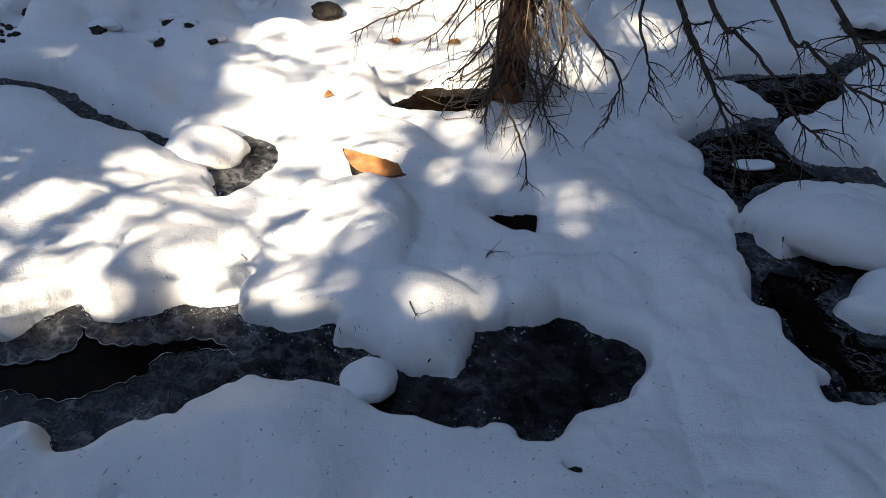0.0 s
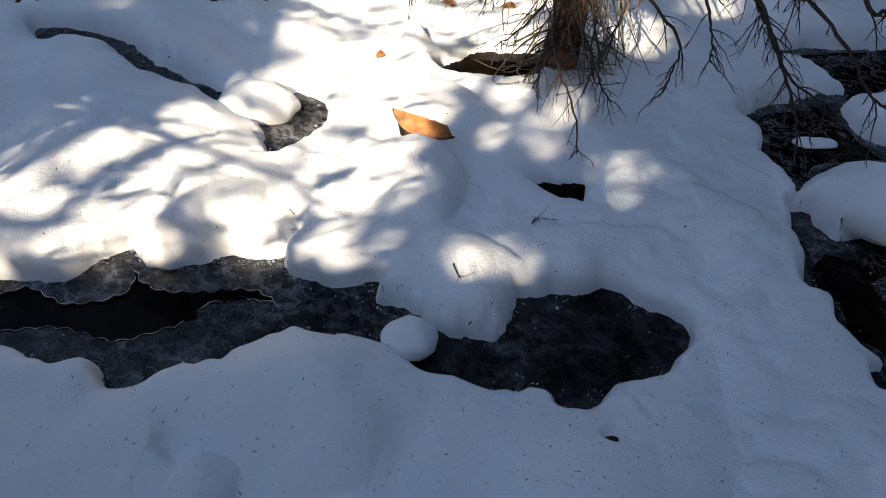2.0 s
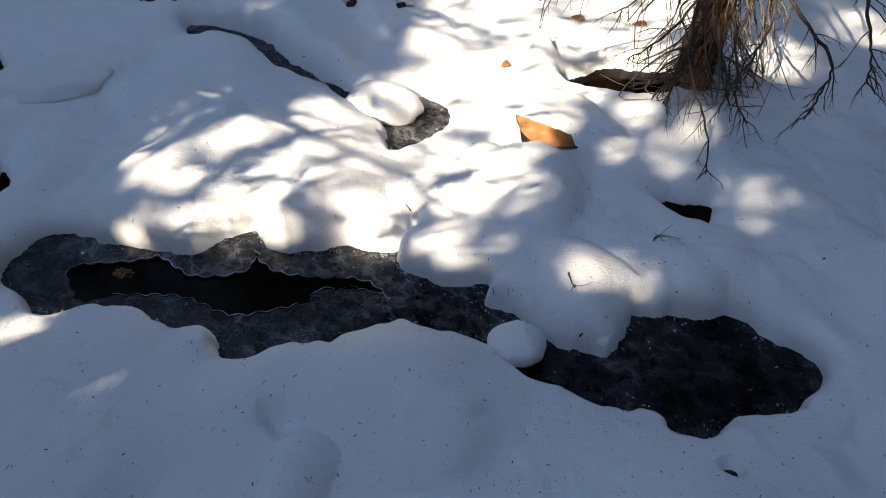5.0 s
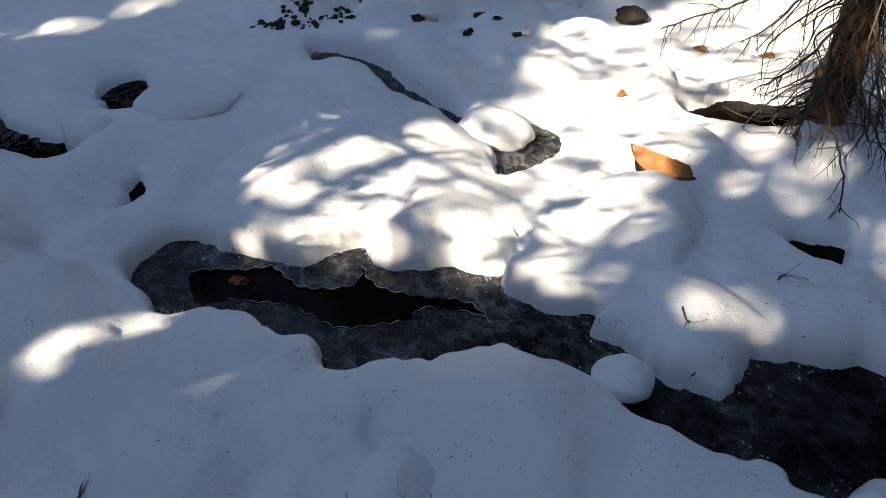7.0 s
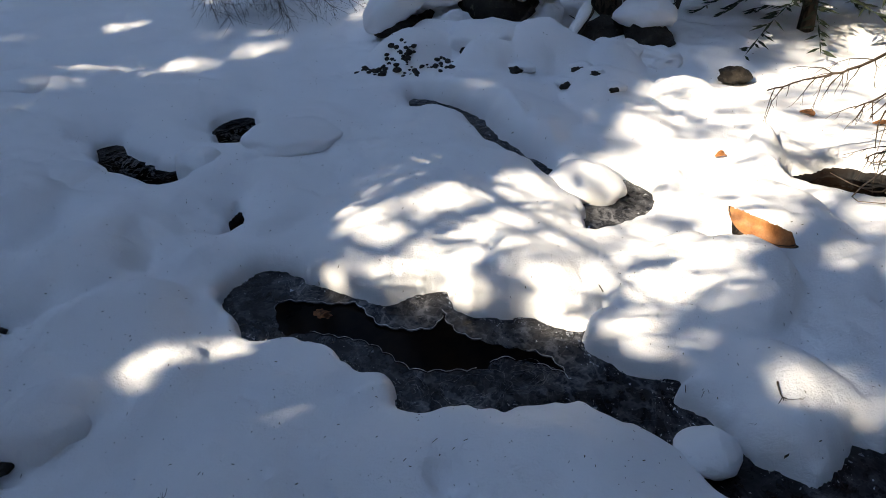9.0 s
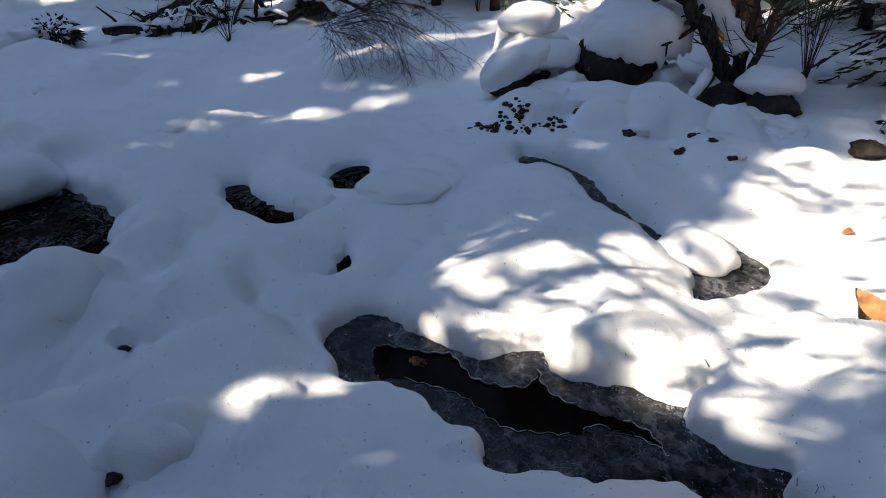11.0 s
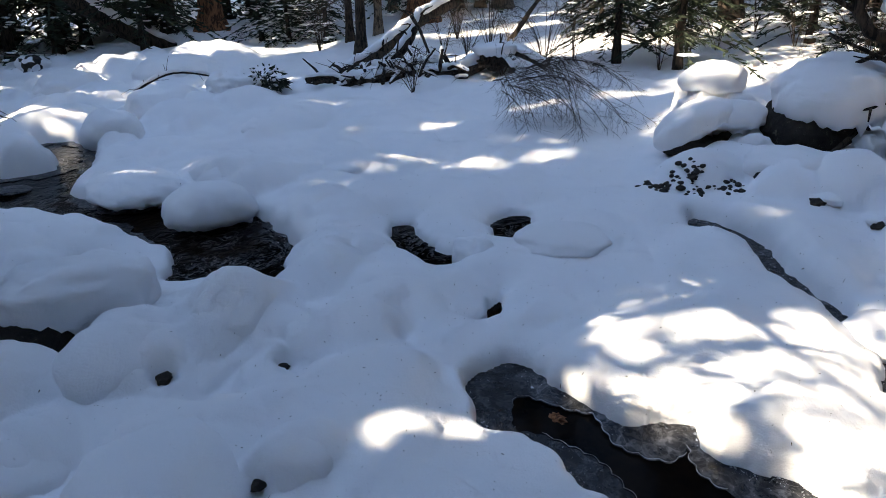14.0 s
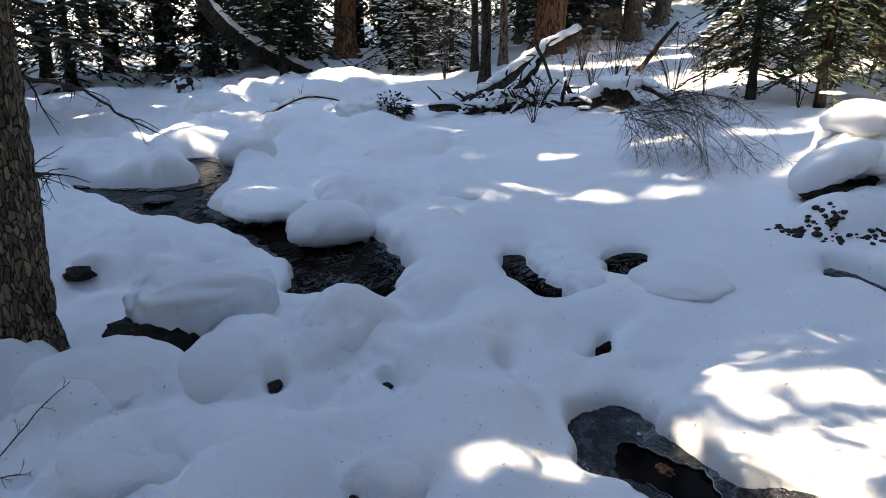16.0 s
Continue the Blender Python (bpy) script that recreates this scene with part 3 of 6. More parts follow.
def ice_sheet(name, field, lo, hi, mat, label, cell=0.02, lift=0.008):
    """A sheet of ice wherever field(x, y) is negative, its edge drawn onto the field's zero line."""
    x, y = np.meshgrid(np.arange(lo[0], hi[0], cell), np.arange(lo[1], hi[1], cell))
    c = field(x[:-1, :-1] + cell / 2, y[:-1, :-1] + cell / 2) < 0
    used, other = np.zeros(x.shape, bool), np.zeros(x.shape, bool)
    for i in (0, 1):
        for j in (0, 1):
            used[i:i + c.shape[0], j:j + c.shape[1]] |= c
            other[i:i + c.shape[0], j:j + c.shape[1]] |= ~c
    rim = np.flatnonzero(used & other)
    px, py = x.ravel().copy(), y.ravel().copy()
    for _ in range(2):
        d, e = field(px[rim], py[rim]), 0.004
        gx, gy = (field(px[rim] + e, py[rim]) - d) / e, (field(px[rim], py[rim] + e) - d) / e
        g = np.maximum(gx * gx + gy * gy, 0.3)
        px[rim] -= np.clip(d * gx / g, -cell, cell)
        py[rim] -= np.clip(d * gy / g, -cell, cell)
    pz = base(px, py) - WATER_DEPTH + lift
    idx = np.arange(x.size).reshape(x.shape)
    quads = np.stack([idx[:-1, :-1], idx[:-1, 1:], idx[1:, 1:], idx[1:, :-1]], -1)[c]
    keep = np.unique(quads)
    back = np.zeros(x.size, int)
    back[keep] = np.arange(len(keep))
    ob = mesh_of(name, np.stack([px, py, pz], -1)[keep], back[quads], mat, smooth=True)
    return tagged(ob, label, "ice", kind="structure")


def scalloped(pts, size, wave, seed):
    """A closed loop with a bitten, wavy edge."""
    p = smooth_loop(pts, 10)
    d = np.roll(p, -1, 0) - np.roll(p, 1, 0)
    nrm = np.stack([d[:, 1], -d[:, 0]], -1) / (np.linalg.norm(d, axis=1)[:, None] + 1e-9)
    run = np.cumsum(np.linalg.norm(d, axis=1) / 2)
    k = size * np.abs(np.sin(run / wave * math.pi)) + 0.6 * size * lump(run, run * 0 + seed, wave * 2.2, seed)
    return p + nrm * k[:, None]


lump_rand = random.Random(31)


def ice_rim(loop, seed, skip=0.45):
    """The white frosted edge of an ice sheet, broken here and there."""
    bm = bmesh.new()
    run = []
    for i in range(len(loop) + 1):
        x, y = loop[i % len(loop)]
        keep = float(lump(np.array([i * 0.11]), np.array([seed * 3.0]), 1.0, seed)[0]) > skip - 0.9
        if keep and i < len(loop):
            run.append((x, y, float(base(x, y)) - WATER_DEPTH + 0.016))
        if (not keep or i == len(loop)) and len(run) > 2:
            tube(bm, run, [0.0007 + 0.0014 * lump_rand.random() for _ in run], 4)
        if not keep:
            run = []
    return tagged(part("ice_rim", bm, RIM), "frosted white rim along the edge of creek ice", "ice", kind="structure")


OPEN = {"main": [(-2.15, 1.72), (-1.92, 1.83), (-1.83, 1.89), (-1.69, 1.84), (-1.62, 1.83), (-1.49, 1.88), (-1.44, 1.94), (-1.46, 2.04), (-1.39, 1.98), (-1.28, 1.94), (-1.13, 1.96), (-1.02, 1.99), (-0.91, 1.98), (-0.81, 1.91), (-0.88, 1.92), (-1.01, 1.91), (-1.11, 1.87), (-1.13, 1.8), (-1.29, 1.7), (-1.39, 1.66), (-1.54, 1.68), (-1.67, 1.68), (-1.88, 1.62), (-1.99, 1.56)],
        "upper": [(-4.53, 0.91), (-4.79, 1.02), (-5.03, 1.15), (-5.04, 1.31), (-5.01, 1.45), (-4.84, 1.48), (-4.55, 1.36), (-4.24, 1.32), (-4.09, 1.39), (-4.34, 1.15)]}


hole_main, hole_upper = scalloped(OPEN["main"], 0.016, 0.075, 2), scalloped(OPEN["upper"], 0.03, 0.16, 4)


def main_ice(x, y):
    return np.maximum(inside_distance(x, y, LOOPS["main"]) - 0.05, -inside_distance(x, y, hole_main))


def grey(x, y):
    """The older, grey part of the main sheet."""
    return np.maximum(main_ice(x, y), x + 0.42 + 0.10 * lump(x, y, 0.3, 21))


def clear(x, y):
    return np.maximum(main_ice(x, y), -(x + 0.45 + 0.10 * lump(x, y, 0.3, 21)))


def upper_ice(x, y):
    d = inside_distance(x, y, LOOPS["upper"])
    shelf = np.maximum(d - 0.05, -(d + 0.09 + 0.16 * lump(x, y, 0.6, 23) + 0.05 * lump(x, y, 0.12, 24)))
    return np.maximum(shelf, -inside_distance(x, y, hole_upper))


def shelf(name, width, seed):
    loop = LOOPS[name]

    def field(x, y):
        d = inside_distance(x, y, loop)
        return np.maximum(d - 0.05, -(d + width + width * 1.1 * lump(x, y, 0.4, seed) + 0.02 * lump(x, y, 0.08, seed + 1)))
    return field


ice_sheet("ice_sheet", grey, (-2.75, 1.35), (-0.3, 2.65), ICE, "grey swirled ice sheet round open dark water", 0.014)
ice_sheet("ice_sheet", clear, (-0.6, 1.35), (1.05, 2.65), THIN_ICE, "clear black ice over the creek bed", 0.02, 0.0105)
ice_sheet("ice_sheet", upper_ice, (-11, -1.2), (-3.8, 2.1), ICE, "grey ice shelves along the upper pool", 0.025)
ice_sheet("ice_sheet", shelf("right", 0.10, 31), (1.4, 2.8), (3.7, 5.6), ICE, "thin ice shelves beside running water", 0.02)
ice_sheet("ice_sheet", shelf("lower", 0.09, 33), (1.3, 1.6), (2.5, 3.2), ICE, "thin ice shelves beside running water", 0.02)
ice_sheet("ice_sheet", shelf("crack", 0.26, 35), (-3.2, 2.7), (-0.8, 4.5), ICE, "rippled ice in the narrow run", 0.02)
ice_rim(hole_main, 5, 0.75)


def whorl(x, y, reach, seed):
    """Pale curved ridges frozen into the ice where foam has circled."""
    r = random.Random(seed)
    bm = bmesh.new()
    turn = r.uniform(0, 3)
    for k in range(17):
        q, a0 = reach * r.uniform(0.15, 1.0), r.uniform(0, 6.28)
        arc = r.uniform(0.5, 2.2)
        pts = []
        for i in range(22):
            a = a0 + arc * i / 21
            e = q * (1 + 0.35 * noise.noise(Vector((math.cos(a) * 1.6, math.sin(a) * 1.6, seed + k * 0.12))) + 0.06 * noise.noise(Vector((a * 6, k, 0))))
            u, w = e * math.cos(a), 0.62 * e * math.sin(a)
            px, py = x + u * math.cos(turn) - w * math.sin(turn), y + u * math.sin(turn) + w * math.cos(turn)
            pts.append((px, py, float(base(px, py)) - WATER_DEPTH + 0.009))
        tube(bm, pts, [0.0004 + 0.0016 * r.random() ** 2 for _ in pts], 4)
    tagged(part("ice_ridge", bm, RIDGE), "pale curled ridges frozen into grey creek ice", "ice", kind="structure")


whorl(-1.14, 1.68, 0.17, 3)
whorl(-0.99, 1.83, 0.15, 4)
whorl(-1.32, 1.57, 0.09, 5)


def frost():
    """Loose frost crystals and crumbs along the edges of the ice, thickest under the snow."""
    r = np.random.default_rng(29)
    spots = []
    for name, n, wide in (("main", 5200, 0.07), ("upper", 3200, 0.12), ("crack", 900, 0.05), ("right", 1600, 0.08), ("lower", 500, 0.08)):
        loop = LOOPS[name]
        i = r.integers(0, len(loop), n)
        t = r.random((n, 1))
        p = loop[i] * (1 - t) + np.roll(loop, -1, 0)[i] * t + r.normal(0, 1, (n, 2)) * wide * r.random((n, 1)) ** 1.5
        spots.append(p[inside_distance(p[:, 0], p[:, 1], loop) < -0.004])
    p = np.concatenate(spots)
    if len(p):
        open_water = inside_distance(p[:, 0], p[:, 1], hole_main) < 0
        p = p[~open_water]
    n = len(p)
    c = np.stack([p[:, 0], p[:, 1], base(p[:, 0], p[:, 1]) - WATER_DEPTH + 0.010], -1)
    s = 0.0016 + 0.0095 * r.random(n) ** 4
    corner = r.normal(0, 1, (n, 4, 3))
    corner /= np.linalg.norm(corner, axis=2, keepdims=True)
    v = c[:, None, :] + corner * s[:, None, None] * np.array([1.2, 1.2, 0.9])
    f = np.arange(n)[:, None, None] * 4 + np.array([[0, 1, 2], [0, 1, 3], [0, 2, 3], [1, 2, 3]])
    tagged(mesh_of("frost", v.reshape(-1, 3), f.reshape(-1, 3), RIM), "white frost crystals scattered along dark ice", "frost", kind="stuff")


frost()


# ---- trees ----
# sun patches wanted on the snow; the added crowns get gaps for them
LIT = []
LIT += [(-1.03, 2.06, 0.19, 0.13), (-1.61, 1.94, 0.27, 0.10), (-1.98, 1.79, 0.15, 0.05), (-1.70, 2.50, 0.56, 0.31), (-2.12, 2.60, 0.25, 0.16), (-1.58, 2.07, 0.26, 0.15), (-1.84, 1.89, 0.27, 0.10), (-1.62, 3.77, 0.09, 0.06), (-2.35, 3.98, 0.08, 0.07), (-4.80, 3.31, 0.21, 0.06)]
LIT += [(-4.49, 3.88, 0.23, 0.08), (-0.29, 3.28, 0.32, 0.34), (-0.45, 2.62, 0.16, 0.20), (-0.75, 2.40, 0.12, 0.20), (-0.98, 2.08, 0.13, 0.13), (-0.59, 2.04, 0.19, 0.10), (0.02, 2.06, 0.17, 0.13), (0.61, 2.71, 0.13, 0.13), (0.32, 3.29, 0.16, 0.22), (0.13, 2.91, 0.17, 0.08), (-0.62, 4.12, 0.56, 0.50), (-1.36, 3.20, 0.16, 0.10)]
LIT += [(-0.25, 4.68, 0.43, 0.33), (-0.01, 3.57, 0.19, 0.11), (1.49, 4.83, 0.26, 0.24), (0.87, 4.23, 0.19, 0.27), (-0.94, 3.24, 0.12, 0.22), (-2.29, 3.73, 0.08, 0.05), (-1.65, 3.61, 0.09, 0.07), (-0.13, 3.01, 0.11, 0.25), (-2.54, 1.01, 0.11, 0.03), (-2.77, 0.58, 0.08, 0.02), (-7.88, 3.59, 0.24, 0.15)]
LIT += [(-5.17, 7.41, 0.39, 0.66), (-4.19, 5.44, 0.33, 0.50), (-7.49, 5.54, 0.13, 0.18), (-8.05, 2.95, 0.24, 0.09), (-11.48, 2.56, 0.5, 0.2), (-2.67, 7.43, 0.20, 0.43), (-14.50, 1.62, 0.67, 0.64), (-10.85, 0.42, 0.66, 0.18), (-16.68, 4.60, 1.19, 0.92), (-16.54, 10.36, 1.22, 2.40)]
LIT += [(-13.17, 10.86, 1.96, 0.72), (-4.20, -0.39, 0.15, 0.04), (-14.27, 5.45, 0.96, 1.23), (-39.69, 1.91, 1.6, 2.0), (-17.32, -1.66, 1.21, 0.55), (-5.26, 2.54, 0.23, 0.03), (-5.32, 3.03, 0.10, 0.06), (-5.11, 3.18, 0.08, 0.04), (-4.77, 3.28, 0.08, 0.03), (-4.56, 3.41, 0.09, 0.03), (-4.58, 3.86, 0.17, 0.07), (-4.93, 2.15, 0.07, 0.02)]
LIT += [(-8.11, 2.93, 0.18, 0.08), (-8.08, 3.60, 0.16, 0.13), (-6.15, 3.86, 0.05, 0.09), (-5.46, 4.04, 0.10, 0.05), (-5.16, 4.01, 0.10, 0.05), (-4.77, 4.29, 0.09, 0.08), (-6.62, 0.99, 0.37, 0.06), (-6.78, 1.71, 0.32, 0.05), (-18.04, 1.32, 0.39, 0.48), (-10.06, 1.02, 0.60, 0.13), (-26.20, 10.12, 2.41, 10.18), (-51.91, 19.22, 2.5, 14.0)]
LIT += [(-13.57, 4.19, 1.05, 0.42), (-9.82, 0.50, 0.29, 0.15), (-10.79, 2.55, 0.44, 0.16), (-14.26, -0.95, 0.46, 0.24), (-25.06, -0.62, 1.06, 0.73), (-18.46, 0.10, 0.67, 0.40), (-19.23, 2.66, 0.72, 0.56), (-14.34, 2.50, 0.40, 0.27), (-22.18, -1.32, 0.88, 0.56), (-13.74, 3.29, 0.45, 0.26), (-13.68, 0.50, 0.59, 0.18), (-10.93, 1.51, 0.33, 0.12)]
LIT += [(-9.92, 1.99, 0.40, 0.11), (-12.13, 0.86, 0.32, 0.15), (-11.89, -0.03, 0.37, 0.14)]

LIT += [(-1.13, 1.10, 0.05, 0.03), (-0.84, 1.26, 0.06, 0.03), (-0.62, 1.42, 0.10, 0.04)]
LIT += [(-2.03, 1.29, 0.08, 0.07), (-2.12, 1.13, 0.09, 0.07), (-2.20, 0.97, 0.06, 0.06)]

LIT += [(-18.6, 7.3, 0.9, 1.2), (-13.8, 10.6, 0.9, 1.2), (-14.5, 7.4, 1.1, 0.9), (-3.25, 5.83, 0.30, 0.25), (-3.30, 5.15, 0.15, 0.12)]


def shadow_spot(p):
    """Where the sun's ray through p meets the snow."""
    k = (p[2] - base(p[0], p[1]) - 0.1) / SUN.z
    for _ in range(2):
        gx, gy = p[0] - SUN.x * k, p[1] - SUN.y * k
        k = (p[2] - base(gx, gy) - 0.1) / SUN.z
    return p[0] - SUN.x * k, p[1] - SUN.y * k


def sunlit(p, grow=1.0):
    """Whether the sun's ray through p goes on to one of the bright places on the snow."""
    gx, gy = shadow_spot(p)
    gx, gy = gx + 0.07 * lump(gx, gy, 0.30, 63) + 0.03 * lump(gx, gy, 0.11, 64), gy + 0.07 * lump(gx, gy, 0.30, 65) + 0.03 * lump(gx, gy, 0.11, 66)
    hit = np.zeros(np.shape(gx), bool)
    for x, y, a, b in LIT:
        far = math.hypot(x, y)
        ux, uy = -y / far, x / far
        dx, dy = gx - x, gy - y
        more = 0.05 if far > 7 else 0.11 if min(a, b) > 0.11 else 0.045
        hit |= ((dx * ux + dy * uy) / (a * grow + more)) ** 2 + ((dx * uy - dy * ux) / (b * grow + more)) ** 2 < 1
    across = (gx * SUN.y - gy * SUN.x) / math.hypot(SUN.x, SUN.y)
    along = (gx * SUN.x + gy * SUN.y) / math.hypot(SUN.x, SUN.y)
    return hit & (lump(across, along * 0.16, 0.13, 61) + 0.7 * lump(across, along * 0.2, 0.06, 62) > -0.75)


def spruce_twigs(r, height, crown_from, reach, whorls, arms, twigs, droop=0.35, twig_len=0.34, taper=0.8):
    """Twig starts, ends and half widths for a spruce crown with its foot at the origin."""
    starts, ends = [], []
    for i in range(whorls):
        t = i / (whorls - 1)
        z = crown_from + (height - crown_from) * t ** 0.9
        ln = reach * (1 - t) ** taper * r.uniform(0.75, 1.1) + 0.12
        for j in range(arms):
            a = 2 * math.pi * (j + r.random()) / arms
            zz = z + r.uniform(-0.12, 0.12)
            lj = ln * r.uniform(0.6, 1.1)
            n = max(3, int(twigs * lj / reach) + 2)
            s = (np.arange(n) + r.random(n)) / n
            d = np.array([math.cos(a), math.sin(a)])
            px, py = d[0] * s * lj, d[1] * s * lj
            pz = zz - droop * lj * s ** 1.5 + 0.10 * lj * s
            side = r.choice([-1, 1], n)
            ang = a + side * r.uniform(0.4, 1.3, n)
            tl = twig_len * (0.5 + 0.7 * r.random(n)) * (1.15 - 0.5 * s)
            starts.append(np.stack([px, py, pz], -1))
            ends.append(np.stack([px + np.cos(ang) * tl, py + np.sin(ang) * tl, pz - tl * r.uniform(0.05, 0.55, n)], -1))
            q = np.linspace(0, 1, 6)
            arm = np.stack([d[0] * q * lj, d[1] * q * lj, zz - droop * lj * q ** 1.5 + 0.10 * lj * q], -1)
            starts.append(arm[:-1])
            ends.append(arm[1:])
    return np.concatenate(starts), np.concatenate(ends)


def sprays(starts, ends, width, r, crossed=True):
    """Needle-covered twigs: two crossed leaf-shaped blades each."""
    d = ends - starts
    ln = np.linalg.norm(d, axis=1, keepdims=True) + 1e-9
    u = d / ln
    side = np.cross(u, np.array([0, 0, 1.0]))
    side /= np.linalg.norm(side, axis=1, keepdims=True) + 1e-9
    tilt = r.uniform(-0.5, 0.5, (len(u), 1))
    up = np.cross(side, u)
    side = side * np.cos(tilt) + up * np.sin(tilt)
    w = width * r.uniform(0.7, 1.3, (len(u), 1))
    verts, faces = [], []
    for s in ((side, np.cross(side, u)) if crossed else (side,)):
        n0 = sum(len(v) for v in verts)
        quad = np.stack([starts, starts + d * 0.45 + s * w, ends, starts + d * 0.45 - s * w], 1).reshape(-1, 3)
        verts.append(quad)
        faces.append(np.arange(n0, n0 + len(quad)).reshape(-1, 4))
    return np.concatenate(verts), np.concatenate(faces)


def trunk_mesh(bm, height, r0, r1, lean=(0, 0), sides=14, wob=0.04, sink=0.4, flare=1.35, seed=0.0):
    n = max(6, int(height / 0.35))
    pts, rad = [], []
    for i in range(n + 1):
        t = i / n
        z = -sink + (height + sink) * t
        pts.append((lean[0] * t + wob * noise.noise(Vector((t * 5, seed, 1))), lean[1] * t + wob * noise.noise(Vector((t * 5, seed, 7))), z))
        rad.append((r0 + (r1 - r0) * t) * (1 + (flare - 1) * max(0, 1 - z / 0.5) ** 2 * (z < 0.5)))
    tube(bm, pts, rad, sides)


def spruce(x, y, height, reach, crown_from, label, seed, r0=0.12, whorls=26, arms=7, twigs=11, width=0.03, twig_len=0.34, snow=0.0, gated=False, bark=None, droop=0.35, taper=0.8, crossed=True):
    r = np.random.default_rng(seed)
    foot = (x, y, level(x, y))
    if gated:   # stand where the trunk's own shadow keeps off the bright places
        x = min((x + o for o in np.linspace(-0.8, 0.8, 17)), key=lambda q: sum(max(0, a + 0.12 - abs((q - lx) * SUN.y - (y - ly) * SUN.x) / math.hypot(SUN.x, SUN.y)) for lx, ly, a, b in LIT))
        foot = (x, y, level(x, y))
    tree = new("spruce_tree")
    tree.location = foot
    tagged(tree, label, "tree", "trees along the creek")
    bm = bmesh.new()
    trunk_mesh(bm, height, r0, 0.015, sides=14 if reach < 1.6 else 9, seed=seed)
    part("trunk", bm, bark or BARK, tree)
    a, b = spruce_twigs(r, height, crown_from, reach, whorls, arms, twigs, droop, twig_len, taper)
    # cut gaps in the crown along the sun's rays to LIT
    if gated:
        hit = np.zeros(len(a), bool)
        for k in (0.0, 0.25, 0.5, 0.75, 1.0):
            hit |= sunlit((a * (1 - k) + b * k + np.array(foot)).T)
        ax, ay = shadow_spot((a + np.array(foot)).T)
        bx, by = shadow_spot((b + np.array(foot)).T)
        along = np.abs((bx - ax) * 0.82 + (by - ay) * 0.57) / (np.hypot(bx - ax, by - ay) + 1e-6)
        keep = ~hit | (r.random(len(a)) < np.where(along > 0.92, 0.2, 0.02))
        slim = np.where(hit, np.where(along > 0.92, 0.26, 0.4), 1.0)[keep]
        cut = [(a[hit] * (1 - k) + b[hit] * k, a[hit] * (0.75 - k) + b[hit] * (k + 0.25)) for k in (0.0, 0.25, 0.5, 0.75)]   # what is left of the twigs at the gaps' edges
        ca, cb = np.concatenate([c[0] for c in cut]), np.concatenate([c[1] for c in cut])
        dark = ~sunlit(((ca + cb) / 2 + np.array(foot)).T)
        a, b = np.concatenate([a[keep], ca[dark]]), np.concatenate([b[keep], cb[dark]])
        slim = np.concatenate([slim, np.full(int(dark.sum()), 0.8)])
    v, f = sprays(a, b, width * slim[:, None] if gated else width, r, crossed and not gated)
    mesh_of("crown", v, f, BOUNCE_NEEDLE if gated else NEEDLE, tree)
    if snow:
        pick = r.random(len(a)) < snow
        bm = bmesh.new()
        for p, q in zip(a[pick], b[pick]):
            m = Vector((p * 0.5 + q * 0.5)) + Vector((0, 0, 0.02))
            s = r.uniform(0.018, 0.055) * (1.6 if width > 0.04 else 1.0)
            blob(bm, m, (s * r.uniform(1.6, 3.2), s * 0.8, s * 0.45), float(r.random() * 9), 0.6, 1, 1.4, 0.0, math.atan2(q[1] - p[1], q[0] - p[0]))
        tagged(part("snow_load", bm, SNOW, tree, "clumps of white snow"), kind="stuff")
    return tree


# unseen wood added on the sunny side to shade the creek in patches
r_wood = random.Random(4)
for row, (y, h, gap) in enumerate([(-8.0, 10.0, 2.0), (-11.5, 14.0, 2.3), (-15.0, 18.5, 2.7), (-19.5, 23.0, 3.1)]):
    for i in range(-int(29 / gap), int(11 / gap) + 1):
        x = (i + 0.5 * (row % 2)) * gap + r_wood.uniform(-0.3, 0.3)
        spruce(x, y + r_wood.uniform(-0.5, 0.5), h * r_wood.uniform(0.92, 1.1), 2.2, 1.3, "unseen dense spruce added on the sunny bank to shade the creek", 400 + row * 20 + i,
               0.12, int(h * 2.0), 8, 10, 0.15, 0.58, gated=True, taper=0.45)



# more unseen spruces added to stop sun leaking onto the near bank
for k, (x, y, h) in enumerate([(-6.4, -5.8, 6.9), (-4.7, -5.6, 7.0), (-3.1, -5.8, 6.7), (-5.5, -6.7, 7.6), (-4.0, -6.6, 7.6), (-2.6, -6.8, 7.4), (-4.2, -7.3, 8.2), (-4.5, -6.2, 7.4)]):
    spruce(x, y, h, 1.9, 1.5, "unseen dense spruce added on the sunny bank to shade the creek", 580 + k, 0.11, 26, 8, 11, 0.14, 0.52, gated=True, taper=0.45)


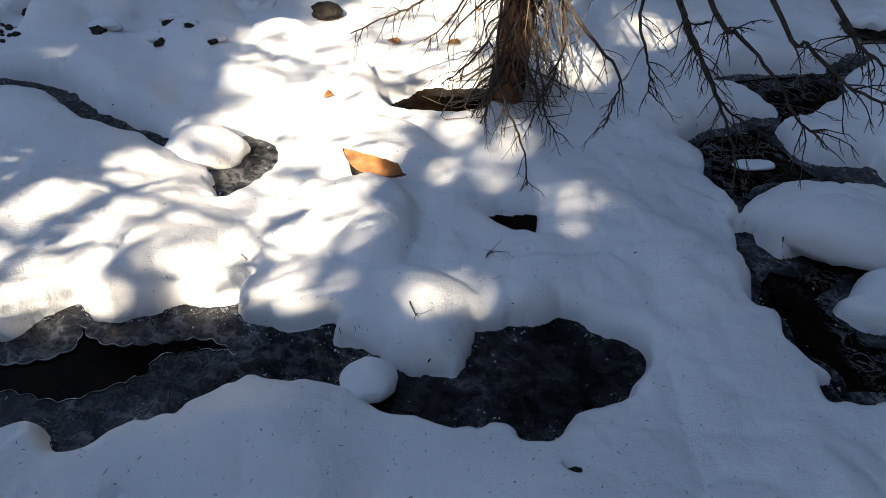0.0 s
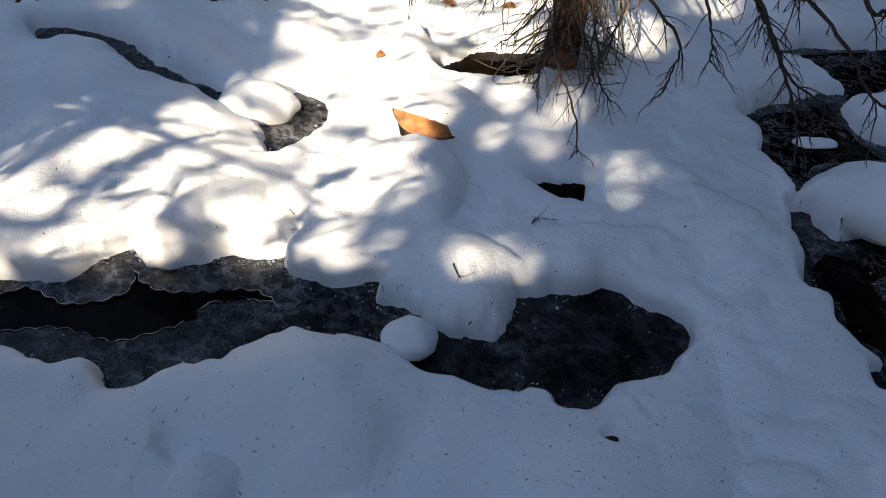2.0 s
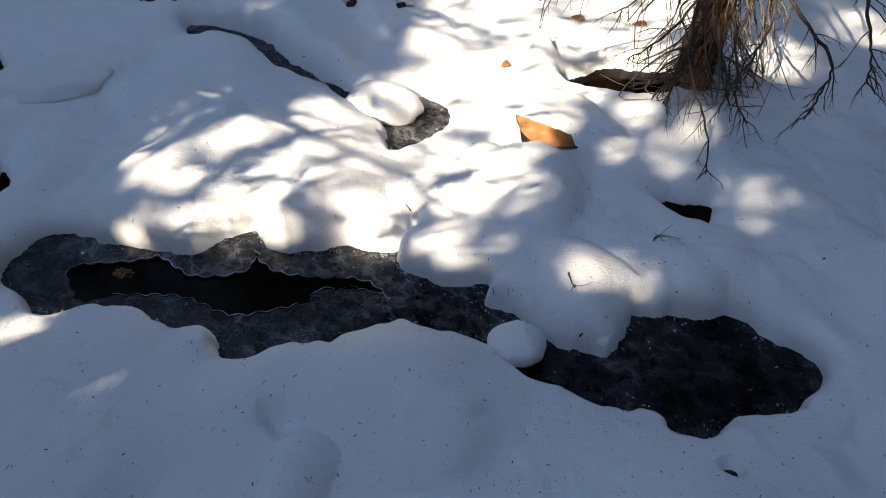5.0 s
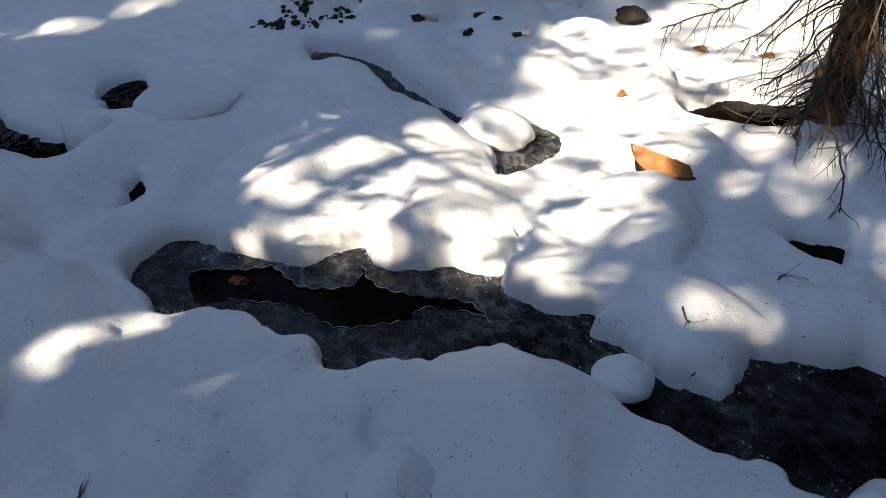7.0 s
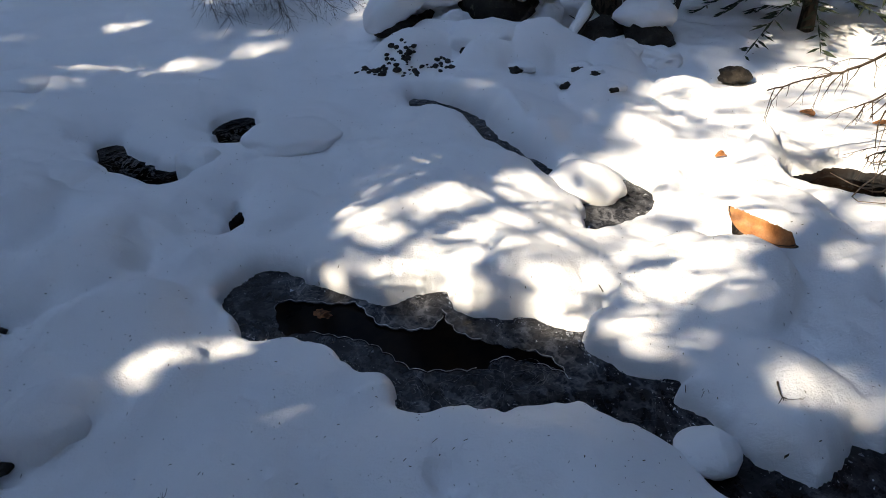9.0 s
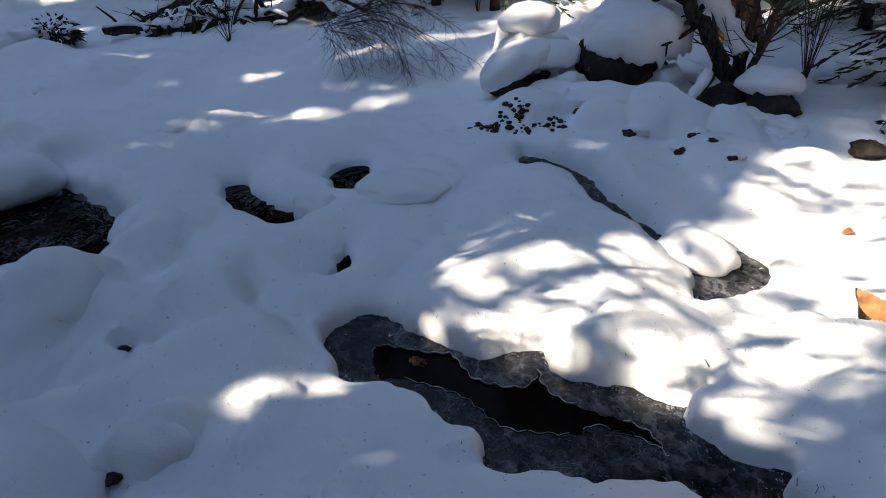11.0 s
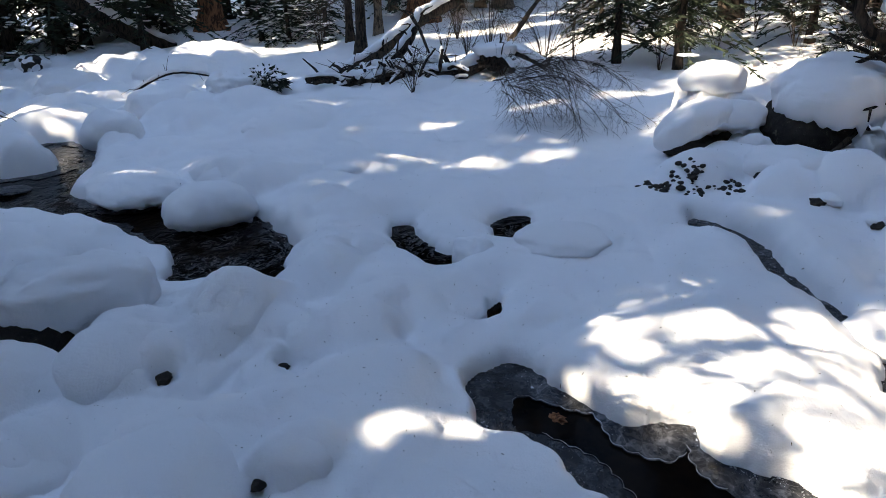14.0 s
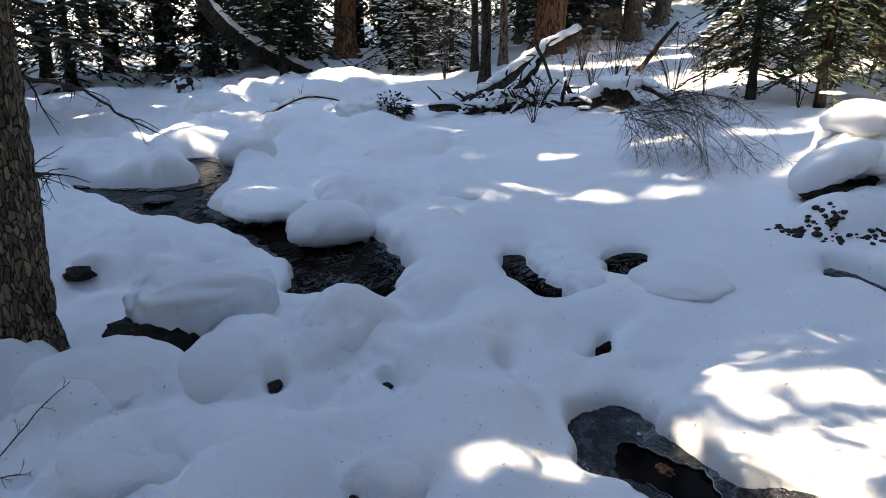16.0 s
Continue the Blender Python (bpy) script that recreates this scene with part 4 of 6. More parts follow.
# ---- boulders, stones and islands of snow ----
def cushion(bm, size, seed, drip=0.20, square=0.76, rough=0.85):
    """A cushion of snow: full-topped, round-shouldered, its lower rim sagging in drips."""
    off = Vector((seed * 5.1, seed * 2.3, seed))
    small = max(size)
    for v in bmesh.ops.create_icosphere(bm, subdivisions=5 if small > 0.4 else 4, radius=1.0)["verts"]:
        n = v.co.normalized()
        p = Vector([math.copysign(abs(c) ** square, c) for c in n])
        p *= 1 + rough * (0.24 * noise.noise(n * 1.25 + off) + 0.13 * noise.noise(n * 2.7 + off) + 0.04 * noise.noise(n * 6 + off))
        if n.z < 0:
            p.z *= 0.55
            p.xy *= 1 - 0.22 * min(1, -n.z * 1.3)
        rim = max(0.0, 1 - abs(n.z + 0.25) / 0.35)
        p.z -= drip * rim * (0.6 + 1.6 * abs(noise.noise(Vector((n.x * 5, n.y * 5, seed)))) + noise.noise(Vector((n.x * 11, n.y * 11, seed))))
        v.co = Vector((p.x * size[0], p.y * size[1], p.z * size[2]))
        v.co += v.co.normalized() * (0.012 * noise.noise(v.co * 9 + off) + 0.006 * noise.noise(v.co * 22 + off))


def crag(bm, size, seed, facets=22, turn=0.0, subdiv=5):
    """A broken stone: a ball cut by many planes, its faces pitted."""
    r = random.Random(int(seed * 1000))
    cuts = [(Vector((r.gauss(0, 1), r.gauss(0, 1), r.gauss(0, 1))).normalized(), r.uniform(0.66, 1.0)) for _ in range(facets)]
    off, rot, small = Vector((seed * 7.3, seed * 3.1, seed * 5.7)), Matrix.Rotation(turn, 3, "Z"), min(size)
    for v in bmesh.ops.create_icosphere(bm, subdivisions=subdiv, radius=1.0)["verts"]:
        n = v.co.normalized()
        k = min([1.05] + [o / n.dot(c) for c, o in cuts if n.dot(c) > 0.2])
        p = n * k * (1 + 0.05 * noise.noise(n * 3 + off) + 0.04 * noise.noise(n * 8 + off) + 0.025 * noise.noise(n * 19 + off))
        v.co = rot @ Vector((p.x * size[0], p.y * size[1], p.z * size[2]))


def boulder(x, y, z, size, seed, label, subdiv=4, turn=0.0, cap=None, broken=False, tilt=(0, 0, 0), shape=(0.20, 0.76, 0.85)):
    """A stone, with its cap of snow: where the cap's middle lies from the stone's, its size and seed."""
    bm = bmesh.new()
    if broken:
        crag(bm, size, seed, 22 if subdiv > 2 else 9, turn, 4 if subdiv > 2 else 2)
    else:
        blob(bm, (0, 0, 0), size, seed, 0.42, subdiv, 1.5, 0.3, turn)
        for v in bm.verts:
            v.co += v.co.normalized() * min(size) * (0.22 * noise.noise(v.co * 2.2 / min(size) + Vector((seed, 0, 0))) + 0.10 * noise.noise(v.co * 5.5 / min(size)))
    ob = part("boulder", bm, ROCK, smooth=not broken)
    ob.location = (x, y, z)
    if cap:
        (cx, cy, cz), csize, cseed = cap
        bm = bmesh.new()
        cushion(bm, csize, cseed, *shape)
        c = part("snow_cap", bm, SNOW, ob, "thick rounded cap of white snow")
        c.location = (cx, cy, cz)
        c.rotation_euler = [radians(a) for a in tilt]
    return tagged(ob, label, "boulder")


boulder(-4.13, -0.09, 0.25, (0.28, 0.34, 0.23), 3.1, "dark wet boulder under a thick snow cap", cap=((-0.05, 0.29, 0.17), (0.29, 0.43, 0.22), 5.2), broken=True, shape=(0.50, 0.82, 0.8))
boulder(-3.44, 4.68, 0.87, (0.24, 0.20, 0.13), 1.7, "dark brown slab of rock under heavy snow", turn=radians(35), cap=((0.0, -0.02, 0.15), (0.31, 0.26, 0.19), 2.2), broken=True, tilt=(0, -30, 35), shape=(0.15, 0.9, 0.5))
boulder(-3.54, 5.06, 1.10, (0.13, 0.13, 0.16), 8.3, "dark boulder under a round pillow of snow", cap=((0.0, -0.05, 0.24), (0.27, 0.25, 0.18), 4.4), broken=True, shape=(0.12, 0.95, 0.4))
boulder(-3.31, 5.00, 0.90, (0.18, 0.17, 0.16), 2.3, "dark stone under a pillow of snow", cap=((0.05, -0.08, 0.18), (0.26, 0.23, 0.16), 7.4), broken=True, shape=(0.12, 0.95, 0.5))
boulder(-2.84, 5.34, 0.94, (0.44, 0.35, 0.42), 6.1, "large dark boulder under a thick snow cap", turn=radians(28), cap=((0.11, 0.05, 0.31), (0.43, 0.36, 0.31), 9.3), broken=True, tilt=(10, -6, 28), shape=(0.30, 0.85, 0.7))
boulder(-1.98, 5.36, 0.74, (0.24, 0.2, 0.19), 2.6, "dark stone among roots in the snow", broken=True)
boulder(-1.60, 5.42, 0.74, (0.22, 0.20, 0.24), 3.9, "lichened stone under snow beside roots", cap=((-0.05, 0.08, 0.17), (0.25, 0.22, 0.15), 3.3), broken=True, shape=(0.15, 0.95, 0.5))
boulder(-0.84, 4.90, 0.65, (0.10, 0.085, 0.065), 5.5, "small lichened stone showing through snow", 3)
boulder(-1.12, 4.35, 0.56, (0.085, 0.07, 0.05), 6.5, "dark stone under a snow pillow", 3, cap=((0, 0.06, 0.05), (0.16, 0.14, 0.09), 6.8))
boulder(1.97, 5.13, 0.49, (0.09, 0.08, 0.05), 7.5, "dark stone under snow", 3, cap=((0, 0.06, 0.04), (0.14, 0.12, 0.06), 5.8))
boulder(3.30, 5.14, 0.45, (0.18, 0.14, 0.09), 7.9, "dark stone under snow beside the creek", 3, cap=((0, 0.05, 0.08), (0.24, 0.2, 0.10), 2.8))
boulder(-17.06, 1.05, 1.10, (0.40, 0.36, 0.34), 4.1, "far rounded boulder in the creek", cap=((0.0, 0, 0.14), (0.38, 0.35, 0.24), 4.7), shape=(0.2, 0.95, 0.4))
# dark lumps put into the hollows as the shade of small crevices
for k, (x, y, s) in enumerate([(-3.13, 0.41, 0.065), (-2.92, 0.91, 0.045), (-2.26, 0.54, 0.05), (-5.18, 0.28, 0.10), (-5.42, -0.57, 0.16), (-2.97, -0.42, 0.055), (0.44, 1.40, 0.03)]):
    boulder(x, y, level(x, y) + 0.012, (s * 0.75, s * 0.55, s * 0.4), 60.5 + k, "dark lump standing in for the shade in a snow crevice", 3, k * 1.1)
# capped dark lumps take the place of shaded gaps between pillows
for k, ((x, y), s) in enumerate(zip([(-2.65, 4.60), (-2.48, 4.68), (-2.22, 4.34), (-1.78, 4.20), (-1.75, 4.36), (-1.60, 4.27), (-1.44, 4.17), (-2.60, 3.89)], [0.20, 0.12, 0.06, 0.042, 0.045, 0.028, 0.036, 0.05])):
    boulder(x, y, level(x, y) - s * (0.55 if k < 2 else 0.25), (s * 1.3, s, s * 0.7), 71.5 + k * 1.7, "dark lump standing in for the shaded gap between snow pillows", 3, k * 0.7, cap=((s * 0.1, s * 0.45, s * 0.40), (s * 1.7, s * 1.3, s * 0.8), 3.3 + k) if k < 2 else ((0, s * 0.8, s * 0.3), (s * 1.8, s * 1.1, s * 0.8), 3.3 + k))
r_peb = random.Random(3)
for x0, y0 in [(-3.28, 3.96), (-3.17, 3.96), (-3.08, 3.99), (-3.00, 4.02), (-2.92, 4.06), (-2.80, 4.16), (-2.76, 4.28), (-3.02, 4.10), (-3.15, 4.06), (-1.81, 4.49)]:
    for _ in range(11):
        s, x, y = 0.008 + 0.022 * r_peb.random() ** 2, x0 + r_peb.uniform(-0.07, 0.07), y0 + r_peb.uniform(-0.06, 0.06)
        boulder(x, y, level(x, y) + s * r_peb.uniform(-0.4, 0.2), (s * 1.4, s, s * 0.8), r_peb.random() * 50, "small dark wet stone poking out of snow", 2, r_peb.random() * 3, broken=True)


def bed_stone(x, y):
    """A brown stone of the creek bed that just breaks the black water."""
    bm = bmesh.new()
    blob(bm, (0, 0, 0), (0.05, 0.035, 0.012), 4.7, 0.5, 3, 2.0)
    ob = part("stone", bm, RED_BARK)
    ob.location = (x, y, float(base(x, y)) - WATER_DEPTH - 0.006)
    tagged(ob, "brown stone lying awash in black water", "stone")


bed_stone(-1.93, 1.77)


def island(x, y, size, seed, label, mat=SNOW, rise=0.45):
    z = float(base(x, y)) - WATER_DEPTH
    bm = bmesh.new()
    cushion(bm, size, seed, 0.10, 0.9, 0.25 if size[0] < 0.13 else 0.3)
    ob = part("snow_island", bm, mat)
    ob.location = (x, y, z + size[2] * rise)
    tagged(ob, label, "snow")


island(*(-0.28, 1.78), (0.108, 0.098, 0.085), 1.4, "small dome of snow on dark ice")
island(*(-5.45, 1.31), (0.33, 0.36, 0.24), 2.4, "rounded pillow of snow standing in the pool")
island(*(-6.62, 0.98), (0.60, 0.42, 0.18), 3.4, "low snow island beside running water")
island(*(1.80, 3.44), (0.12, 0.06, 0.028), 4.4, "small flat slab of snow and ice")
island(*(-1.28, 3.26), (0.22, 0.16, 0.15), 6.4, "snow-covered stone leaning over the narrow run", rise=0.12)
island(*(-7.97, 0.07), (0.24, 0.18, 0.02), 7.4, "flat grey plate of snowy ice", ICE)


def snow_mound(x, y, reach, h, seed, long=0.92, turn=0.0):
    """A pillow of snow over a stone, undercut where it meets the water or the next one."""
    bm = bmesh.new()
    cushion(bm, (reach, reach * long, h * 1.1), seed, 0.05, 0.95, 0.45)
    ob = part("snow_mound", bm, SNOW)
    ob.location = (x, y, min(float(base(x, y)) - 0.03, level(x, y) - 0.5 * h))
    ob.rotation_euler = (0, 0, turn)
    tagged(ob, "rounded pillow of white snow over a buried stone", "snow", "pillows of snow along the creek")


for k, (x, y, reach, h) in enumerate([(-3.37, 2.39, 0.17, 0.14), (-3.93, 1.73, 0.36, 0.13), (-3.08, 2.89, 0.31, 0.10), (-5.87, 1.73, 0.46, 0.22), (-5.02, 0.42, 0.19, 0.17),
                                      (-3.60, -0.34, 0.46, 0.31), (-3.45, 0.30, 0.36, 0.27), (-2.55, 0.27, 0.36, 0.20), (-2.31, 0.71, 0.18, 0.15), (-3.02, -0.24, 0.36, 0.17),
                                      (-3.48, 0.86, 0.34, 0.33), (-6.36, 1.84, 0.44, 0.19), (-5.55, 2.66, 0.38, 0.13), (1.92, 2.80, 0.36, 0.17), (-9.75, 2.05, 0.62, 0.36), (-9.01, 1.21, 0.40, 0.32), (-12.86, 2.96, 0.75, 0.36), (-13.0, 1.25, 0.55, 0.38), (-11.2, 3.2, 0.5, 0.26), (-10.6, 0.9, 0.5, 0.22), (-7.66, 2.79, 0.5, 0.15)]):
    snow_mound(x, y, reach, h, 1.3 + k * 2.1, 0.80 + 0.25 * ((k * 7) % 5) / 4, k * 0.9)


def skirt(x, y, z, size, seed):
    """Snow heaped against a boulder's foot."""
    bm = bmesh.new()
    blob(bm, (0, 0, 0), size, seed, 0.30, 5, 1.6)
    for v in bm.verts:
        v.co += v.co.normalized() * 0.02 * noise.noise(v.co * 6)
    ob = part("snow_drift", bm, SNOW)
    ob.location = (x, y, z)
    tagged(ob, "drift of white snow against a dark boulder", "snow", "drifts against the boulders")


skirt(-3.11, 4.92, 0.72, (0.24, 0.22, 0.24), 1.1)
skirt(-3.25, 4.72, 0.66, (0.30, 0.20, 0.16), 2.1)
skirt(-2.86, 4.98, 0.66, (0.30, 0.22, 0.16), 3.1)
skirt(-2.50, 5.40, 0.79, (0.20, 0.18, 0.24), 4.1)
skirt(-3.05, 4.86, 0.80, (0.22, 0.20, 0.18), 6.3)
skirt(-3.60, 5.06, 1.08, (0.30, 0.28, 0.30), 8.1)
skirt(-3.36, 5.12, 1.00, (0.30, 0.26, 0.26), 12.1)
skirt(-2.40, 5.10, 0.76, (0.28, 0.20, 0.14), 11.1)
skirt(-1.72, 4.98, 0.68, (0.24, 0.20, 0.13), 5.1)
skirt(-1.45, 5.10, 0.66, (0.22, 0.18, 0.10), 9.1)


# ---- dead wood ----
def spline(pts, n=6):
    p = [Vector(q) for q in pts]
    out = []
    for i in range(len(p) - 1):
        a, b, c, d = p[max(i - 1, 0)], p[i], p[i + 1], p[min(i + 2, len(p) - 1)]
        for k in range(n):
            t = k / n
            out.append(0.5 * (2 * b + (c - a) * t + (2 * a - 5 * b + 4 * c - d) * t * t + (3 * b - a - 3 * c + d) * t ** 3))
    return out + [p[-1]]


def dead_branch(bm, pts, r0, r1, side, length, r, sides=6, droop=0.35, knots=True):
    """A crooked branch with side twigs that fork once more."""
    line = spline(pts)
    line = [p + Vector((r.uniform(-1, 1), r.uniform(-1, 1), r.uniform(-1, 1))) * r0 * 0.6 if 0 < i < len(line) - 1 else p for i, p in enumerate(line)]
    n = len(line)
    tube(bm, line, [(r0 + (r1 - r0) * i / (n - 1)) * (1 + (0.25 * r.random() if knots else 0)) for i in range(n)], sides)
    for _ in range(side):
        i = r.randrange(max(1, n // 5), n - 1)
        along = (line[i + 1] - line[i]).normalized()
        out = Vector((r.uniform(-1, 1), r.uniform(-1, 1), r.uniform(-1, 0.5)))
        out = (out - along * out.dot(along)).normalized()
        ln = length * r.uniform(0.35, 1.0)
        d = (along * 0.8 + out).normalized()
        q = [line[i]]
        for k in range(4):
            d = (d + Vector((r.uniform(-0.3, 0.3), r.uniform(-0.3, 0.3), -droop * 0.4 + r.uniform(-0.2, 0.2)))).normalized()
            q.append(q[-1] + d * ln / 4)
        rr = max(r1, r0 * (1 - i / n) * 0.5)
        tube(bm, q, [rr, rr * 0.8, rr * 0.65, rr * 0.5, rr * 0.35], 5)
        for _ in range(2):
            j = r.randrange(1, 4)
            e = (d + Vector((r.uniform(-1, 1), r.uniform(-1, 1), r.uniform(-1, 0.3)))).normalized() * ln * 0.35
            tube(bm, [q[j], q[j] + e * 0.5 + Vector((0, 0, -0.01)), q[j] + e], [rr * 0.5, rr * 0.4, rr * 0.25], 4)


def dead_tree():
    """The dead spruce at the far side of the snow bridge, its lower limbs hanging."""
    r = random.Random(11)
    tree = new("dead_spruce")
    tagged(tree, "dead spruce with bare grey drooping branches over snow", "tree")
    bm = bmesh.new()
    line = spline([(0.37, 3.92, 0.25), (0.44, 4.04, 0.76), (0.49, 4.23, 1.25), (0.55, 4.5, 1.9), (0.66, 4.9, 3.6), (0.75, 5.2, 6.0)])
    tube(bm, line, [0.115 - 0.075 * i / (len(line) - 1) for i in range(len(line))], 14)
    part("trunk", bm, RED_BARK, tree)
    for _ in range(150):
        a, z = r.uniform(0, 2 * math.pi), r.uniform(0.45, 1.5)
        c = Vector((0.39 + 0.10 * (z - 0.3), 3.9 + 0.22 * (z - 0.3), z))
        o = Vector((math.cos(a) * 0.9, math.sin(a) - 0.4, 0)) * r.uniform(0.5, 1.2)
        ln = r.uniform(0.25, 0.8)
        q = [c + o * 0.08, c + o * (0.12 + ln * 0.2) + Vector((0, 0, -0.06)), c + o * (0.14 + ln * 0.35) + Vector((r.uniform(-0.09, 0.09), r.uniform(-0.05, 0.05), -ln * 0.5)),
             c + o * (0.14 + ln * 0.42) + Vector((r.uniform(-0.14, 0.14), r.uniform(-0.08, 0.08), -ln * 0.95))]
        floor = 0.42
        q = [Vector((p.x, p.y, max(p.z, floor))) for p in q]
        w = r.uniform(0.0025, 0.0088)
        q = [p + Vector((r.uniform(-1, 1), r.uniform(-1, 1), r.uniform(-0.6, 0.6))) * 0.035 * k for k, p in enumerate(q)]
        q = [Vector((p.x, p.y, max(p.z, floor))) for p in q]
        bm = bmesh.new()
        tube(bm, spline(q, 3), [w * (1 - 0.07 * k) for k in range(10)], 4)
        part("dead_twig", bm, PALE_TWIG if w < 0.007 else TWIG, tree)
    limbs = [[(0.45, 4.2, 1.5), (0.35, 3.81, 1.25), (0.28, 3.4, 0.84), (0.32, 3.16, 0.66), (0.4, 3.03, 0.5), (0.42, 2.92, 0.34)],
             [(0.5, 4.2, 1.5), (0.51, 3.69, 1.27), (0.71, 3.28, 0.99), (0.84, 3.09, 0.86), (0.81, 3.0, 0.73), (0.77, 2.97, 0.63)],
             [(0.5, 4.2, 1.9), (0.88, 3.32, 1.34), (0.89, 3.05, 1.11), (0.92, 2.94, 0.97), (0.93, 2.86, 0.85)],
             [(0.55, 4.3, 2.1), (0.94, 2.99, 1.36), (1.0, 2.75, 1.15), (1.06, 2.62, 1.06), (1.13, 2.51, 0.93), (1.27, 2.35, 0.88)],
             [(0.94, 2.99, 1.36), (1.0, 2.77, 1.19), (1.07, 2.56, 1.01), (1.13, 2.41, 0.86), (1.14, 2.28, 0.7)],
             [(0.6, 4.4, 2.6), (0.98, 2.66, 1.39), (1.09, 2.46, 1.24), (1.18, 2.29, 1.13), (1.25, 2.16, 1.02), (1.3, 2.1, 1.02)],
             [(0.6, 4.4, 2.9), (1.09, 2.41, 1.45), (1.2, 2.19, 1.29), (1.29, 2.05, 1.21), (1.38, 1.92, 1.18)],
             [(0.6, 4.4, 2.8), (1.25, 2.33, 1.47), (1.29, 2.19, 1.36), (1.34, 2.09, 1.3), (1.4, 2.0, 1.26)],
             [(0.5, 4.2, 1.4), (-0.07, 3.68, 1.07), (-0.25, 3.56, 1.01), (-0.47, 3.41, 0.95)],
             [(0.5, 4.2, 1.5), (0.23, 3.81, 1.19), (0.05, 3.56, 0.99), (-0.1, 3.47, 0.89)],
             [(0.45, 4.05, 1.2), (0.48, 3.72, 0.92), (0.53, 3.41, 0.68), (0.53, 3.27, 0.58), (0.59, 3.17, 0.51)],
             [(0.5, 4.1, 1.3), (0.65, 3.6, 0.98), (0.59, 3.39, 0.78), (0.48, 3.24, 0.63), (0.45, 3.15, 0.55)],
             [(0.42, 4.0, 1.0), (0.27, 3.72, 0.85), (0.14, 3.49, 0.77), (-0.01, 3.36, 0.7)],
             [(0.42, 4.0, 0.85), (0.3, 3.61, 0.7), (0.23, 3.31, 0.6), (0.19, 3.18, 0.56)]]
    for k, pts in enumerate(limbs):
        bm = bmesh.new()
        dead_branch(bm, pts, 0.0098 if k < 8 else 0.0085, 0.0030, 18, 0.22, r, 6, 0.5)
        part("branch", bm, TWIG, tree)


dead_tree()


def log(name, pts, r0, r1, mat, label, snow=0.0, seed=0, stubs=0):
    r = random.Random(seed)
    thing = new(name)
    tagged(thing, label, "log")
    line = spline(pts)
    n = len(line)
    bm = bmesh.new()
    tube(bm, [p + Vector((r.uniform(-1, 1), r.uniform(-1, 1), r.uniform(-1, 1))) * r0 * 0.15 for p in line], [r0 + (r1 - r0) * i / (n - 1) for i in range(n)], 10)
    part("trunk", bm, mat, thing)
    for _ in range(stubs):
        i = r.randrange(1, n - 1)
        d = Vector((r.uniform(-1, 1), r.uniform(-1, 1), r.uniform(-0.2, 0.7))).normalized() * r.uniform(0.12, 0.5)
        bm = bmesh.new()
        tube(bm, [line[i], line[i] + d * 0.5 + Vector((0, 0, 0.03)), line[i] + d], [r0 * 0.2, r0 * 0.15, r0 * 0.07], 6)
        part("stub", bm, mat, thing)
    if snow:
        bm = bmesh.new()
        rr, top = [], []
        for i in range(n * 4 - 3):
            p = line[i // 4].lerp(line[min(i // 4 + 1, n - 1)], 0.25 * (i % 4))
            k = snow * (0.8 + 0.5 * noise.noise(p * 4.0)) * min(1, 0.35 + i / 6, 0.35 + (n * 4 - 4 - i) / 6)
            top.append(p + Vector((0, 0, r0 * 0.85 + k * 0.25)))
            rr.append(k * 0.45 + r0 * 0.30)
        tube(bm, top, rr, 12)
        for v in bm.verts:
            v.co += Vector((noise.noise(v.co * 7), noise.noise(v.co * 7 + Vector((5, 0, 0))), 0.8 * noise.noise(v.co * 9))) * snow * 0.3
        part("snow_load", bm, SNOW, thing, "thick white snow along its top")
    return thing


log("fallen_log", [(-9.43, 4.01, 1.03), (-9.65, 4.99, 1.33), (-9.91, 6.16, 1.92), (-10.07, 6.99, 2.23)], 0.12, 0.08, DARK_BARK, "snow-covered fallen log leaning up the bank", 0.09, 1, 10)
log("fallen_log", [(-8.95, 4.34, 1.08), (-8.39, 4.96, 1.16), (-7.76, 5.55, 1.24), (-7.54, 6.02, 1.5)], 0.10, 0.07, DARK_BARK, "dark fallen log half buried in snow", 0.13, 2, 7)
log("fallen_log", [(-7.86, 5.94, 1.49), (-7.45, 6.13, 1.5), (-6.86, 6.19, 1.30)], 0.07, 0.03, DARK_BARK, "thin dark fallen branch with snow", 0.08, 3, 5)
log("fallen_log", [(-8.96, 5.0, 1.3), (-8.8, 5.28, 1.63), (-8.79, 5.5, 2.03)], 0.08, 0.05, DARK_BARK, "broken snag draped in snow", 0.09, 4, 12)
log("fallen_log", [(-9.2, 4.6, 1.2), (-8.6, 4.75, 1.3), (-8.1, 5.4, 1.35)], 0.06, 0.03, DARK_BARK, "dark crossed branch under snow", 0.10, 5, 6)
log("fallen_log", [(-16.94, 3.92, 1.46), (-16.83, 3.00, 1.87), (-16.55, 2.22, 2.31), (-16.19, 1.65, 2.86), (-15.76, 1.26, 3.51)], 0.19, 0.13, DARK_BARK, "dark dead trunk leaning over the creek", 0.16, 6, 4)
